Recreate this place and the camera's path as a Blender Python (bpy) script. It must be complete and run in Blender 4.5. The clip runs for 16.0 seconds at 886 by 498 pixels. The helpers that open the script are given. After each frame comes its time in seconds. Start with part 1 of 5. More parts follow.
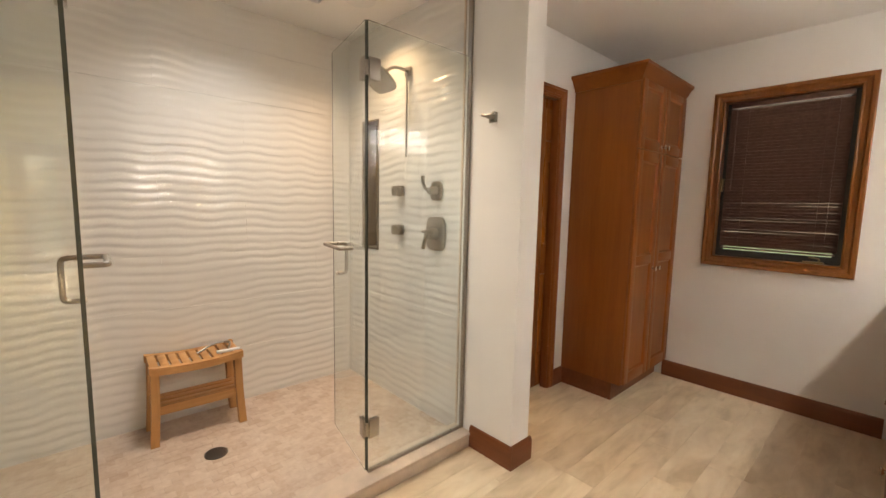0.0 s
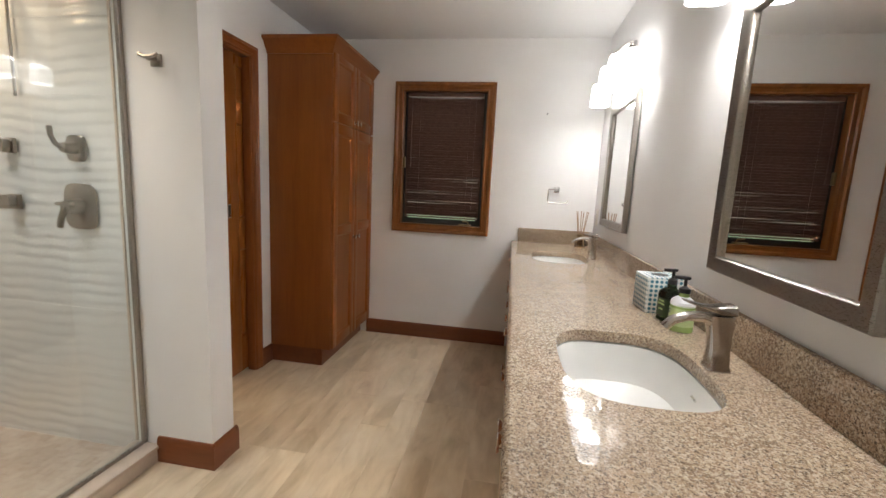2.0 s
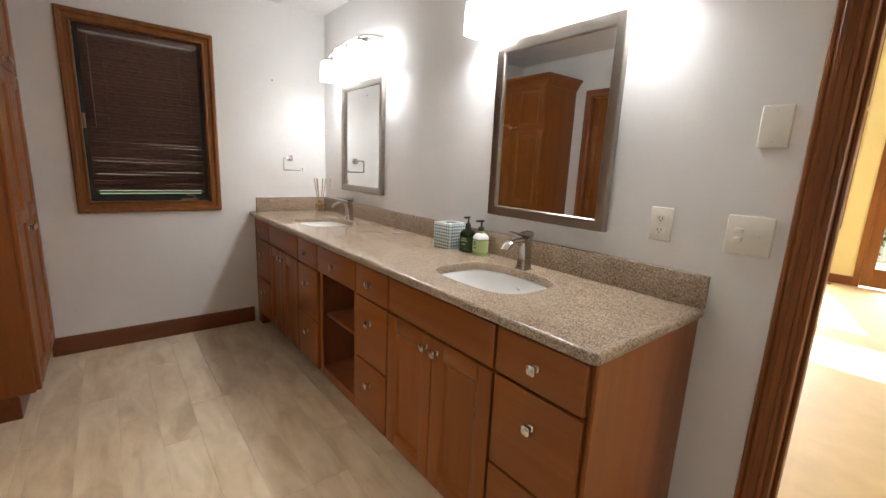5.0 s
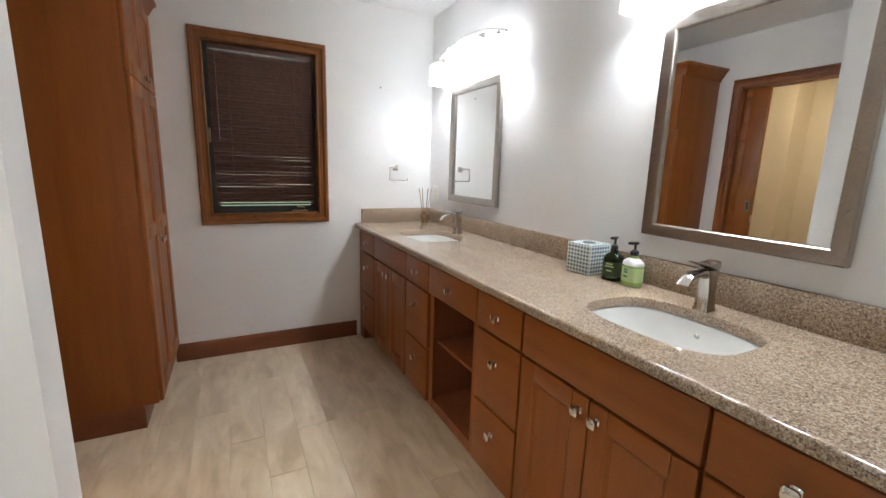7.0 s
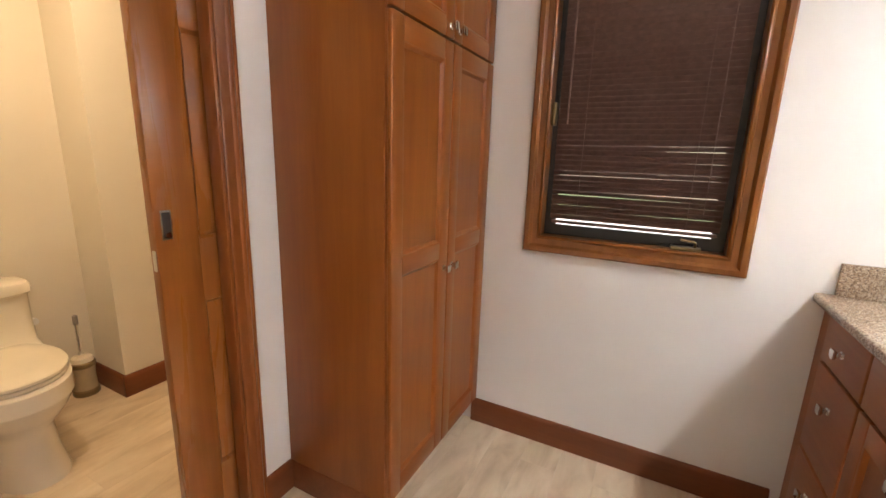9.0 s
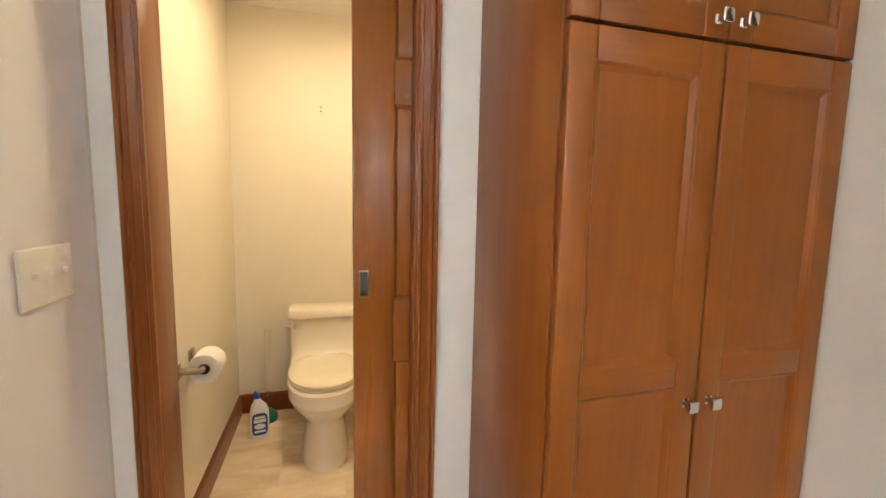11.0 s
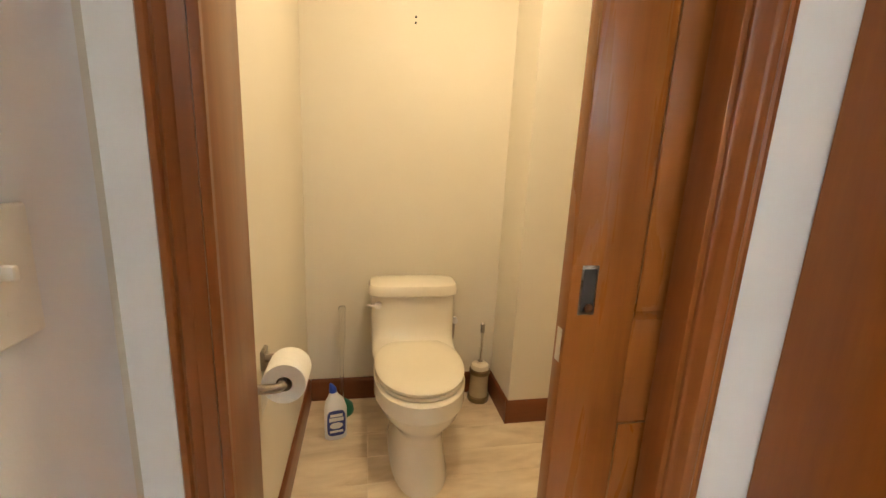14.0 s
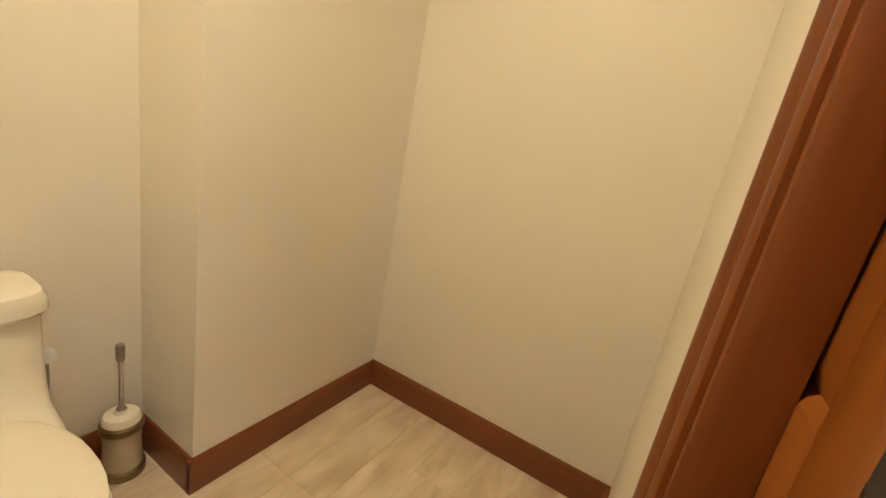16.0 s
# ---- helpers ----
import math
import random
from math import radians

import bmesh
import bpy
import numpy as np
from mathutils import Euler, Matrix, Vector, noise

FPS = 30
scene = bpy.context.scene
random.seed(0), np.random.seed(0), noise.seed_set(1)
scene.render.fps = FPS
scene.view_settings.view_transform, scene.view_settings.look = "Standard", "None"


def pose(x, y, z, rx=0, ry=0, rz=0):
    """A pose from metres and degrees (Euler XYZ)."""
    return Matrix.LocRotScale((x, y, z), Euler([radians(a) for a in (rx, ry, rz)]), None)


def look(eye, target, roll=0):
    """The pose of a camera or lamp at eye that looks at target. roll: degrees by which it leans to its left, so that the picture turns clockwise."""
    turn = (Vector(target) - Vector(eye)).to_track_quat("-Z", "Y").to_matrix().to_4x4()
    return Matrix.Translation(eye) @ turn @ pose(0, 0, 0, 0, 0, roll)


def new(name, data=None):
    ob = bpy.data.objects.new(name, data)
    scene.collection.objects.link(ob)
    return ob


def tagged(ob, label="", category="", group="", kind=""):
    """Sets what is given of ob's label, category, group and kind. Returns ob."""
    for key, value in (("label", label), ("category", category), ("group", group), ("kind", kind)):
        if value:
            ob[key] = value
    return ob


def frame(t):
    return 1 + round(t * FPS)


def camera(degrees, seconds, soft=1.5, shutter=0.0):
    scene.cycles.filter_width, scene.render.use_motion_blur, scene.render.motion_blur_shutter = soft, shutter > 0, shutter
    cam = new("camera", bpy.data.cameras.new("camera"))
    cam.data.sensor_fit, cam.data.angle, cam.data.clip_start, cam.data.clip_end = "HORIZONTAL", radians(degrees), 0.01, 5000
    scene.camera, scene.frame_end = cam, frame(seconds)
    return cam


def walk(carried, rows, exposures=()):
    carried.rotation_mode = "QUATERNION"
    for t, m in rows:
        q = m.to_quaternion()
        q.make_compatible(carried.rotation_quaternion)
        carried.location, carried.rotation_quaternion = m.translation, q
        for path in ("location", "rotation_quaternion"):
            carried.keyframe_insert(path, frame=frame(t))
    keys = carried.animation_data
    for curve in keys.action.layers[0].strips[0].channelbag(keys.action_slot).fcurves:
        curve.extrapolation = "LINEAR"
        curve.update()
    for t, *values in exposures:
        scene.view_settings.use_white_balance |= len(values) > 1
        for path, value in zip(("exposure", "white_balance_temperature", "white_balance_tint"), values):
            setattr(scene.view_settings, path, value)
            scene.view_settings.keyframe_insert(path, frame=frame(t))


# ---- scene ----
cam = camera(93.7, 16.0)
PATH = [
    (0, (-0.032, 0.317, 1.317), (1.314, 1.779, 1.097), 1.2),
    (0.5, (-0.013, 0.336, 1.335), (1.625, 1.457, 1.09), 1.2),
    (1, (-0.005, 0.291, 1.338), (1.799, 1.112, 1.066), 1.4),
    (1.5, (0.011, 0.261, 1.309), (1.905, 0.84, 1.029), 1.9),
    (2, (0.036, 0.271, 1.301), (1.989, 0.585, 1.003), 2.8),
    (2.5, (0.15, 0.394, 1.307), (2.125, 0.346, 0.994), 3.9),
    (3, (0.23, 0.53, 1.3), (2.12, -0.046, 0.988), 2.8),
    (3.5, (0.155, 0.802, 1.328), (1.82, -0.255, 0.996), 1.1),
    (4, (-0.01, 0.923, 1.309), (1.567, -0.246, 0.923), 2.4),
    (6.3, (-0.024, 1.244, 1.304), (1.466, -0.04, 0.94), 1.9),
    (6.5, (0.06, 1.203, 1.306), (1.602, -0.017, 0.94), 2.0),
    (7, (0.341, 1.085, 1.312), (2.089, 0.189, 0.936), 1.7),
    (7.5, (0.689, 0.987, 1.31), (2.58, 0.48, 0.9), 1.1),
    (8, (1.047, 0.894, 1.312), (2.998, 0.818, 0.877), 2.3),
    (8.5, (1.374, 0.832, 1.298), (3.276, 1.283, 0.874), 3.0),
    (9, (1.67, 0.761, 1.299), (3.408, 1.652, 0.866), 1.8),
    (9.2, (1.77, 0.72, 1.292), (3.367, 1.835, 0.835), 3.1),
    (11.3, (2.24, 0.723, 1.362), (2.713, 2.662, 1.243), 1.2),
    (11.5, (2.236, 0.719, 1.387), (2.69, 2.667, 1.423), 1.2),
    (12, (2.228, 0.707, 1.454), (2.647, 2.631, 1.805), 0.7),
    (12.5, (2.222, 0.702, 1.465), (2.574, 2.633, 1.847), 1.1),
    (13, (2.156, 0.818, 1.398), (2.361, 2.807, 1.431), 1.9),
    (13.5, (2.005, 1.093, 1.324), (2.242, 3.055, 1.012), 1.6),
    (14, (1.98, 1.387, 1.289), (2.348, 3.304, 0.855), 2.7),
    (14.5, (1.954, 1.686, 1.274), (2.624, 3.519, 0.836), 4.5),
    (15, (2.021, 1.942, 1.261), (3.122, 3.495, 0.648), 3.9),
    (15.5, (2.099, 2.061, 1.19), (3.55, 3.296, 0.581), 6.2),
    (16, (2.1, 2.12, 1.173), (3.794, 3.046, 0.652), 10.8),
]
EXPOSURES = [(0, 1.86, 8100, 17), (0.5, 1.66, 7300, 11), (1, 1.6, 7000, 12), (1.5, 1.6, 6800, 13), (2.5, 1.72, 6900, 14), (3.5, 1.87, 7000, 15), (4, 1.76, 7100, 16), (6.5, 1.74, 6000, 10), (7, 1.87, 6200, 11), (7.5, 1.95, 6500, 13),
             (8.5, 2.22, 7000, 16), (9, 2.48, 7000, 17), (11.5, 2.68, 6600, 6), (12.5, 2.6, 6300, 4), (13.5, 2.45, 6700, 9), (14.5, 2.52, 6750, 5), (15, 2.44, 6350, 5), (16, 2.62, 6000, 5)]
walk(cam, [(t, look(eye, target, roll)) for t, eye, target, roll in PATH], EXPOSURES)

# ---- light ----
world = bpy.data.worlds.new("sky")
scene.world = world
world.use_nodes = True
_wn = world.node_tree.nodes
_sky = _wn.new("ShaderNodeTexSky")
_sky.sky_type, _sky.sun_disc = "NISHITA", False
_sky.sun_elevation, _sky.sun_rotation = radians(38.5), radians(163)
world.node_tree.links.new(_sky.outputs[0], _wn["Background"].inputs[0])
_wn["Background"].inputs[1].default_value = 0.07
_sd = bpy.data.lights.new("sun", "SUN")
_sd.energy, _sd.angle, _sd.color = 4.0, radians(0.5), (1.0, 0.95, 0.86)
sun = new("sun", _sd)
sun.matrix_world = look((0, 0, 0), (-math.sin(radians(163)) * math.cos(radians(38.5)), -math.cos(radians(163)) * math.cos(radians(38.5)), -math.sin(radians(38.5))))

SK = (0.25, 1.13, 2.05, 2.68)  # skylight opening
# third value: strength of the rings added above the shades to brighten the ceiling
SHADE_GLOW, BULB_GLOW, UP_GLOW_STRENGTH = 1.3, 31.0, 4.5
TOILET_WATTS, SHOWER_WATTS = 2.1, 1.4


def ceiling_spot(name, x, y, z, watts, colour, size, spread=180):
    d = bpy.data.lights.new(name, "AREA")
    d.shape, d.size, d.energy, d.color = "DISK", size, watts, colour
    ob = new(name, d)
    d.spread = radians(spread)
    ob.matrix_world = look((x, y, z), (x, y, z - 1))
    return ob


def opening_light(name, x0, x1, y, z0, z1, watts):
    """Sky light that enters by a window opening and shines to larger y."""
    d = bpy.data.lights.new(name, "AREA")
    d.shape, d.size, d.size_y, d.energy, d.color = "RECTANGLE", x1 - x0, z1 - z0, watts, (0.93, 0.97, 1.0)
    ob = new(name, d)
    ob.matrix_world = look(((x0 + x1) / 2, y, (z0 + z1) / 2), ((x0 + x1) / 2, y + 1, (z0 + z1) / 2))
    return ob


opening_light("room_sky_light", 1.05, 1.8, -6.45, 0.85, 2.1, 13.0)
opening_light("room_sky_light", 2.2, 2.9, -6.45, 0.85, 2.1, 13.0)
# added fill lamp in an invented opening of the unseen west wall
_side = opening_light("unseen_west_fill", -0.7, 0.7, 0, 0.8, 2.2, 24.0)
_side.matrix_world = look((-3.37, -3.2, 1.5), (0, -3.2, 1.2))
ceiling_spot("skylight_sky_light", (SK[0] + SK[1]) / 2, (SK[2] + SK[3]) / 2, 2.58, 2.8, (0.88, 0.95, 1.0), 0.4, 115)
ceiling_spot("toilet_lamp_light", 2.30, 2.62, 2.355, TOILET_WATTS, (1.0, 0.76, 0.47), 0.24)
ceiling_spot("shower_lamp_light", 1.28, 2.47, 2.42, SHOWER_WATTS, (1.0, 0.76, 0.50), 0.11, 120)


# ---- materials ----
def material(name, rough=0.5, metal=0.0):
    m = bpy.data.materials.new(name)
    m.use_nodes = True
    b = m.node_tree.nodes["Principled BSDF"]
    b.inputs["Roughness"].default_value, b.inputs["Metallic"].default_value = rough, metal
    return m, m.node_tree.nodes, m.node_tree.links, b


def coords(nodes, links, scale=(1, 1, 1), rot=(0, 0, 0), shift=True):
    """Object coordinates in metres, scaled; each object is shifted by its own random value."""
    tc = nodes.new("ShaderNodeTexCoord")
    mp = nodes.new("ShaderNodeMapping")
    mp.inputs["Scale"].default_value, mp.inputs["Rotation"].default_value = scale, rot
    if shift:
        info, mul = nodes.new("ShaderNodeObjectInfo"), nodes.new("ShaderNodeVectorMath")
        mul.operation = "MULTIPLY_ADD"
        mul.inputs[1].default_value = (17.3, 9.1, 23.7)
        links.new(info.outputs["Random"], mul.inputs[0])
        links.new(tc.outputs["Object"], mul.inputs[2])
        links.new(mul.outputs[0], mp.inputs["Vector"])
    else:
        links.new(tc.outputs["Object"], mp.inputs["Vector"])
    return mp.outputs[0]


def tex_noise(nodes, links, vec, scale, detail=4, rough=0.55, warp=0.0):
    n = nodes.new("ShaderNodeTexNoise")
    n.inputs["Scale"].default_value, n.inputs["Detail"].default_value = scale, detail
    n.inputs["Roughness"].default_value, n.inputs["Distortion"].default_value = rough, warp
    links.new(vec, n.inputs["Vector"])
    return n.outputs["Fac"]


def ramp(nodes, links, fac, stops):
    r = nodes.new("ShaderNodeValToRGB")
    e = r.color_ramp.elements
    while len(e) < len(stops):
        e.new(0.5)
    for el, (p, c) in zip(e, stops):
        el.position, el.color = p, (*c, 1)
    links.new(fac, r.inputs[0])
    return r.outputs[0]


def mix(nodes, links, kind, fac, a, b):
    m = nodes.new("ShaderNodeMix")
    m.data_type, m.blend_type = "RGBA", kind
    for sock, v in ((m.inputs[0], fac), (m.inputs[6], a), (m.inputs[7], b)):
        if isinstance(v, (int, float)):
            sock.default_value = v
        elif isinstance(v, tuple):
            sock.default_value = (*v, 1)
        else:
            links.new(v, sock)
    return m.outputs[2]


def bump(nodes, links, b, height, strength, distance=0.002):
    n = nodes.new("ShaderNodeBump")
    n.inputs["Strength"].default_value, n.inputs["Distance"].default_value = strength, distance
    links.new(height, n.inputs["Height"])
    links.new(n.outputs[0], b.inputs["Normal"])


def rough_range(nodes, links, b, fac, lo, hi):
    r = nodes.new("ShaderNodeMapRange")
    r.inputs["To Min"].default_value, r.inputs["To Max"].default_value = lo, hi
    links.new(fac, r.inputs["Value"])
    links.new(r.outputs[0], b.inputs["Roughness"])


def paint(name, colour, rough=0.55, tone=0.05, grain=0.12):
    """Rolled wall paint with a fine orange-peel and faint cloudy tone."""
    m, n, l, b = material(name, rough)
    v = coords(n, l, shift=False)
    big, fine = tex_noise(n, l, v, 1.3, 3), tex_noise(n, l, v, 260, 3)
    c = ramp(n, l, big, [(0.3, tuple(x * (1 - tone) for x in colour)), (0.7, tuple(min(1, x * (1 + tone * 0.5)) for x in colour))])
    l.new(c, b.inputs["Base Color"])
    bump(n, l, b, fine, grain, 0.0015)
    rough_range(n, l, b, big, rough - 0.05, rough + 0.08)
    return m


def wood(name, dark, mid, light, axis="z", rough=0.36, coat=0.10):
    """Stained and varnished wood, grain along one axis."""
    m, n, l, b = material(name, rough)
    sc = {"x": (0.7, 9, 9), "y": (9, 0.7, 9), "z": (9, 9, 0.7)}[axis]
    v = coords(n, l, sc)
    v2 = coords(n, l, tuple(2.2 * k for k in sc))
    big, grain = tex_noise(n, l, v, 1.6, 5, 0.6, 0.6), tex_noise(n, l, v2, 4.0, 4, 0.65, 0.2)
    c = ramp(n, l, big, [(0.25, dark), (0.5, mid), (0.78, light)])
    g = ramp(n, l, grain, [(0.3, (0.72, 0.68, 0.64)), (0.62, (1, 1, 1))])
    c = mix(n, l, "MULTIPLY", 0.32, c, g)
    l.new(c, b.inputs["Base Color"])
    rough_range(n, l, b, big, rough + 0.05, rough - 0.03)
    b.inputs["Coat Weight"].default_value, b.inputs["Coat Roughness"].default_value = coat, 0.2
    b.inputs["Specular IOR Level"].default_value = 0.32
    bump(n, l, b, grain, 0.03, 0.0005)
    return m


def metal(name, colour, rough, streak=True):
    m, n, l, b = material(name, rough, 1.0)
    v = coords(n, l, (40, 40, 400) if streak else (60, 60, 60))
    f = tex_noise(n, l, v, 3, 3)
    l.new(ramp(n, l, f, [(0.2, tuple(x * 0.85 for x in colour)), (0.8, colour)]), b.inputs["Base Color"])
    rough_range(n, l, b, f, rough * 0.8, rough * 1.25)
    return m


def plain(name, colour, rough=0.4, var=0.06, scale=30, coat=0.0, spec=0.5):
    m, n, l, b = material(name, rough)
    f = tex_noise(n, l, coords(n, l), scale, 4)
    l.new(ramp(n, l, f, [(0.25, tuple(x * (1 - var) for x in colour)), (0.75, tuple(min(1, x * (1 + var)) for x in colour))]), b.inputs["Base Color"])
    rough_range(n, l, b, f, max(0.02, rough * 0.85), rough * 1.15)
    b.inputs["Coat Weight"].default_value = coat
    b.inputs["Specular IOR Level"].default_value = spec
    return m


def glass(name, tint, rough=0.0):
    m, n, l, b = material(name, rough)
    b.inputs["Base Color"].default_value = (*tint, 1)
    b.inputs["Transmission Weight"].default_value, b.inputs["IOR"].default_value = 1.0, 1.45
    return m


def glow(name, colour, strength):
    m, n, l, b = material(name, 0.3)
    b.inputs["Base Color"].default_value = (0.9, 0.9, 0.88, 1)
    b.inputs["Emission Color"].default_value, b.inputs["Emission Strength"].default_value = (*colour, 1), strength
    return m


def granite():
    m, n, l, b = material("granite", 0.12)
    v = coords(n, l, shift=False)
    blotch = tex_noise(n, l, v, 14, 4)
    base = ramp(n, l, blotch, [(0.3, (0.30, 0.207, 0.133)), (0.7, (0.45, 0.333, 0.228))])
    for k, (sc, thr, col, amount) in enumerate(((130, 0.55, (0.18, 0.116, 0.074), 0.70), (165, 0.57, (0.62, 0.51, 0.385), 0.72), (260, 0.60, (0.05, 0.038, 0.030), 0.8), (330, 0.60, (0.62, 0.53, 0.43), 0.55))):
        v = coords(n, l, (1, 1, 1), (0.4 * k, 0.9 * k, 0.2 + k), shift=False)
        f = tex_noise(n, l, v, sc, 2, 0.5, 0.5)
        sp = ramp(n, l, f, [(thr - 0.05, (0, 0, 0)), (thr + 0.03, (amount, amount, amount))])
        base = mix(n, l, "MIX", sp, base, col)
    l.new(base, b.inputs["Base Color"])
    rough_range(n, l, b, blotch, 0.02, 0.045)
    return m


def floor_plank():
    """Stone-look plank tile, pale beige with long streaks."""
    m, n, l, b = material("plank_tile", 0.32)
    v = coords(n, l, (1.3, 4.2, 1))
    streak = tex_noise(n, l, v, 2.6, 4, 0.55, 0.5)
    cloud = tex_noise(n, l, coords(n, l, (1, 1.8, 1)), 6, 5)
    c = ramp(n, l, streak, [(0.30, (0.60, 0.465, 0.31)), (0.5, (0.75, 0.61, 0.435)), (0.70, (0.84, 0.715, 0.545))])
    c = mix(n, l, "MULTIPLY", 0.4, c, ramp(n, l, cloud, [(0.3, (0.75, 0.72, 0.68)), (0.65, (1, 1, 1))]))
    info = n.new("ShaderNodeObjectInfo")
    c = mix(n, l, "MULTIPLY", 0.6, c, ramp(n, l, info.outputs["Random"], [(0, (0.90, 0.89, 0.88)), (1, (1, 1, 1))]))
    l.new(c, b.inputs["Base Color"])
    rough_range(n, l, b, cloud, 0.24, 0.42)
    bump(n, l, b, streak, 0.08, 0.001)
    return m


def mosaic_stone():
    m, n, l, b = material("mosaic_stone", 0.4)
    info, geo = n.new("ShaderNodeObjectInfo"), n.new("ShaderNodeNewGeometry")
    add = n.new("ShaderNodeMath")
    add.operation = "ADD"
    l.new(info.outputs["Random"], add.inputs[0])
    l.new(geo.outputs["Random Per Island"], add.inputs[1])
    fr = n.new("ShaderNodeMath")
    fr.operation = "FRACT"
    l.new(add.outputs[0], fr.inputs[0])
    c = ramp(n, l, fr.outputs[0], [(0, (0.56, 0.435, 0.345)), (0.35, (0.63, 0.51, 0.42)), (0.75, (0.66, 0.55, 0.46)), (1, (0.60, 0.48, 0.39))])
    geo_pos = geo.outputs["Position"]
    f, big = tex_noise(n, l, geo_pos, 34, 5), tex_noise(n, l, geo_pos, 11, 4, 0.6, 0.6)
    c = mix(n, l, "MULTIPLY", 0.6, c, ramp(n, l, f, [(0.3, (0.78, 0.71, 0.66)), (0.7, (1, 1, 1))]))
    c = mix(n, l, "MULTIPLY", 0.7, c, ramp(n, l, big, [(0.35, (0.84, 0.76, 0.70)), (0.62, (1, 1, 1))]))
    l.new(c, b.inputs["Base Color"])
    return m


def tissue_print():
    """White card with a printed trellis of blue dots."""
    m, n, l, b = material("tissue_print", 0.5)
    tc = n.new("ShaderNodeTexCoord")
    vo = n.new("ShaderNodeTexVoronoi")
    vo.inputs["Scale"].default_value, vo.inputs["Randomness"].default_value = 62, 0.0
    l.new(tc.outputs["Object"], vo.inputs["Vector"])
    dot = ramp(n, l, vo.outputs["Distance"], [(0.28, (0.03, 0.16, 0.22)), (0.34, (0.05, 0.24, 0.32)), (0.42, (0.72, 0.74, 0.70)), (0.6, (0.78, 0.79, 0.76))])
    l.new(dot, b.inputs["Base Color"])
    return m


WALL = paint("wall_paint", (0.85, 0.84, 0.825))
CEIL = paint("ceiling_paint", (0.87, 0.865, 0.85), 0.7, 0.03, 0.3)
CREAM = paint("cream_wall_paint", (0.77, 0.715, 0.605))
YELLOW = paint("yellow_wall_paint", (0.76, 0.65, 0.34))
CAB = wood("cabinet_wood", (0.235, 0.065, 0.0095), (0.27, 0.080, 0.0125), (0.305, 0.095, 0.016), "z")
CAB_X = wood("cabinet_wood_across", (0.235, 0.065, 0.0095), (0.27, 0.080, 0.0125), (0.305, 0.095, 0.016), "x")
CAB_IN = wood("cabinet_inside", (0.20, 0.055, 0.018), (0.25, 0.075, 0.024), (0.30, 0.10, 0.035), "z", 0.45, 0.05)
TRIM = wood("casing_wood", (0.185, 0.050, 0.011), (0.245, 0.073, 0.016), (0.30, 0.098, 0.022), "z", 0.30, 0.2)
BASE_X = wood("baseboard_wood_x", (0.15, 0.042, 0.014), (0.19, 0.056, 0.018), (0.23, 0.072, 0.024), "x", 0.3, 0.25)
BASE_Y = wood("baseboard_wood_y", (0.15, 0.042, 0.014), (0.19, 0.056, 0.018), (0.23, 0.072, 0.024), "y", 0.3, 0.25)
SASH = wood("window_wood", (0.17, 0.055, 0.011), (0.235, 0.080, 0.017), (0.29, 0.108, 0.026), "z", 0.3, 0.3)
SASH_Y = wood("window_wood_y", (0.17, 0.055, 0.011), (0.235, 0.080, 0.017), (0.29, 0.108, 0.026), "y", 0.3, 0.3)
DOOR = wood("door_wood", (0.225, 0.066, 0.012), (0.285, 0.091, 0.017), (0.34, 0.117, 0.023), "z", 0.27, 0.25)
TEAK = wood("teak", (0.42, 0.20, 0.07), (0.55, 0.28, 0.11), (0.63, 0.35, 0.15), "x", 0.45, 0.05)
TEAK_Z = wood("teak_upright", (0.42, 0.20, 0.07), (0.55, 0.28, 0.11), (0.63, 0.35, 0.15), "z", 0.45, 0.05)
GRANITE = granite()
NICKEL = metal("brushed_nickel", (0.80, 0.77, 0.73), 0.30)
SATIN = metal("satin_nickel", (0.40, 0.36, 0.32), 0.28)
FAUCET = metal("faucet_nickel", (0.56, 0.52, 0.48), 0.2)
CHROME = metal("polished_chrome", (0.78, 0.77, 0.75), 0.10, False)
DARK_METAL = metal("dark_channel", (0.22, 0.20, 0.18), 0.35)
MIRROR = material("mirror_silver", 0.0, 1.0)[0]
MIRROR.node_tree.nodes["Principled BSDF"].inputs["Base Color"].default_value = (0.86, 0.87, 0.86, 1)
GLASS = glass("shower_glass", (0.93, 0.98, 0.955))
PANE = glass("window_glass", (0.97, 0.98, 0.98))
EDGE = plain("glass_edge", (0.10, 0.115, 0.10), 0.15)
PORCELAIN = plain("porcelain", (0.83, 0.82, 0.79), 0.08, 0.015, 8, 0.4)
BONE = plain("bone_porcelain", (0.82, 0.765, 0.645), 0.09, 0.015, 8, 0.4)
SEAT = plain("seat_plastic", (0.83, 0.76, 0.615), 0.22, 0.015, 8)
WAVE = plain("wave_tile", (0.78, 0.765, 0.74), 0.045, 0.02, 4, 1.0, 1.0)
GROUT = plain("grout", (0.66, 0.63, 0.58), 0.9, 0.1, 120)
PLANK = floor_plank()
PLANK_GROUT = plain("plank_grout", (0.68, 0.58, 0.45), 0.85, 0.1, 150)
MOSAIC = mosaic_stone()
CURB = plain("curb_stone", (0.58, 0.47, 0.38), 0.35, 0.12, 14)
# lining colour holds the shade inside the recess
NICHE_SHADE = plain("shaded_niche_lining", (0.17, 0.135, 0.10), 0.3, 0.25, 22)
IVORY = plain("ivory_plastic", (0.86, 0.82, 0.73), 0.35, 0.02)
SLOT = plain("dark_slot", (0.03, 0.025, 0.02), 0.6)
SLAT = plain("blind_slat", (0.125, 0.066, 0.052), 0.36, 0.25, 40)
TISSUE = tissue_print()
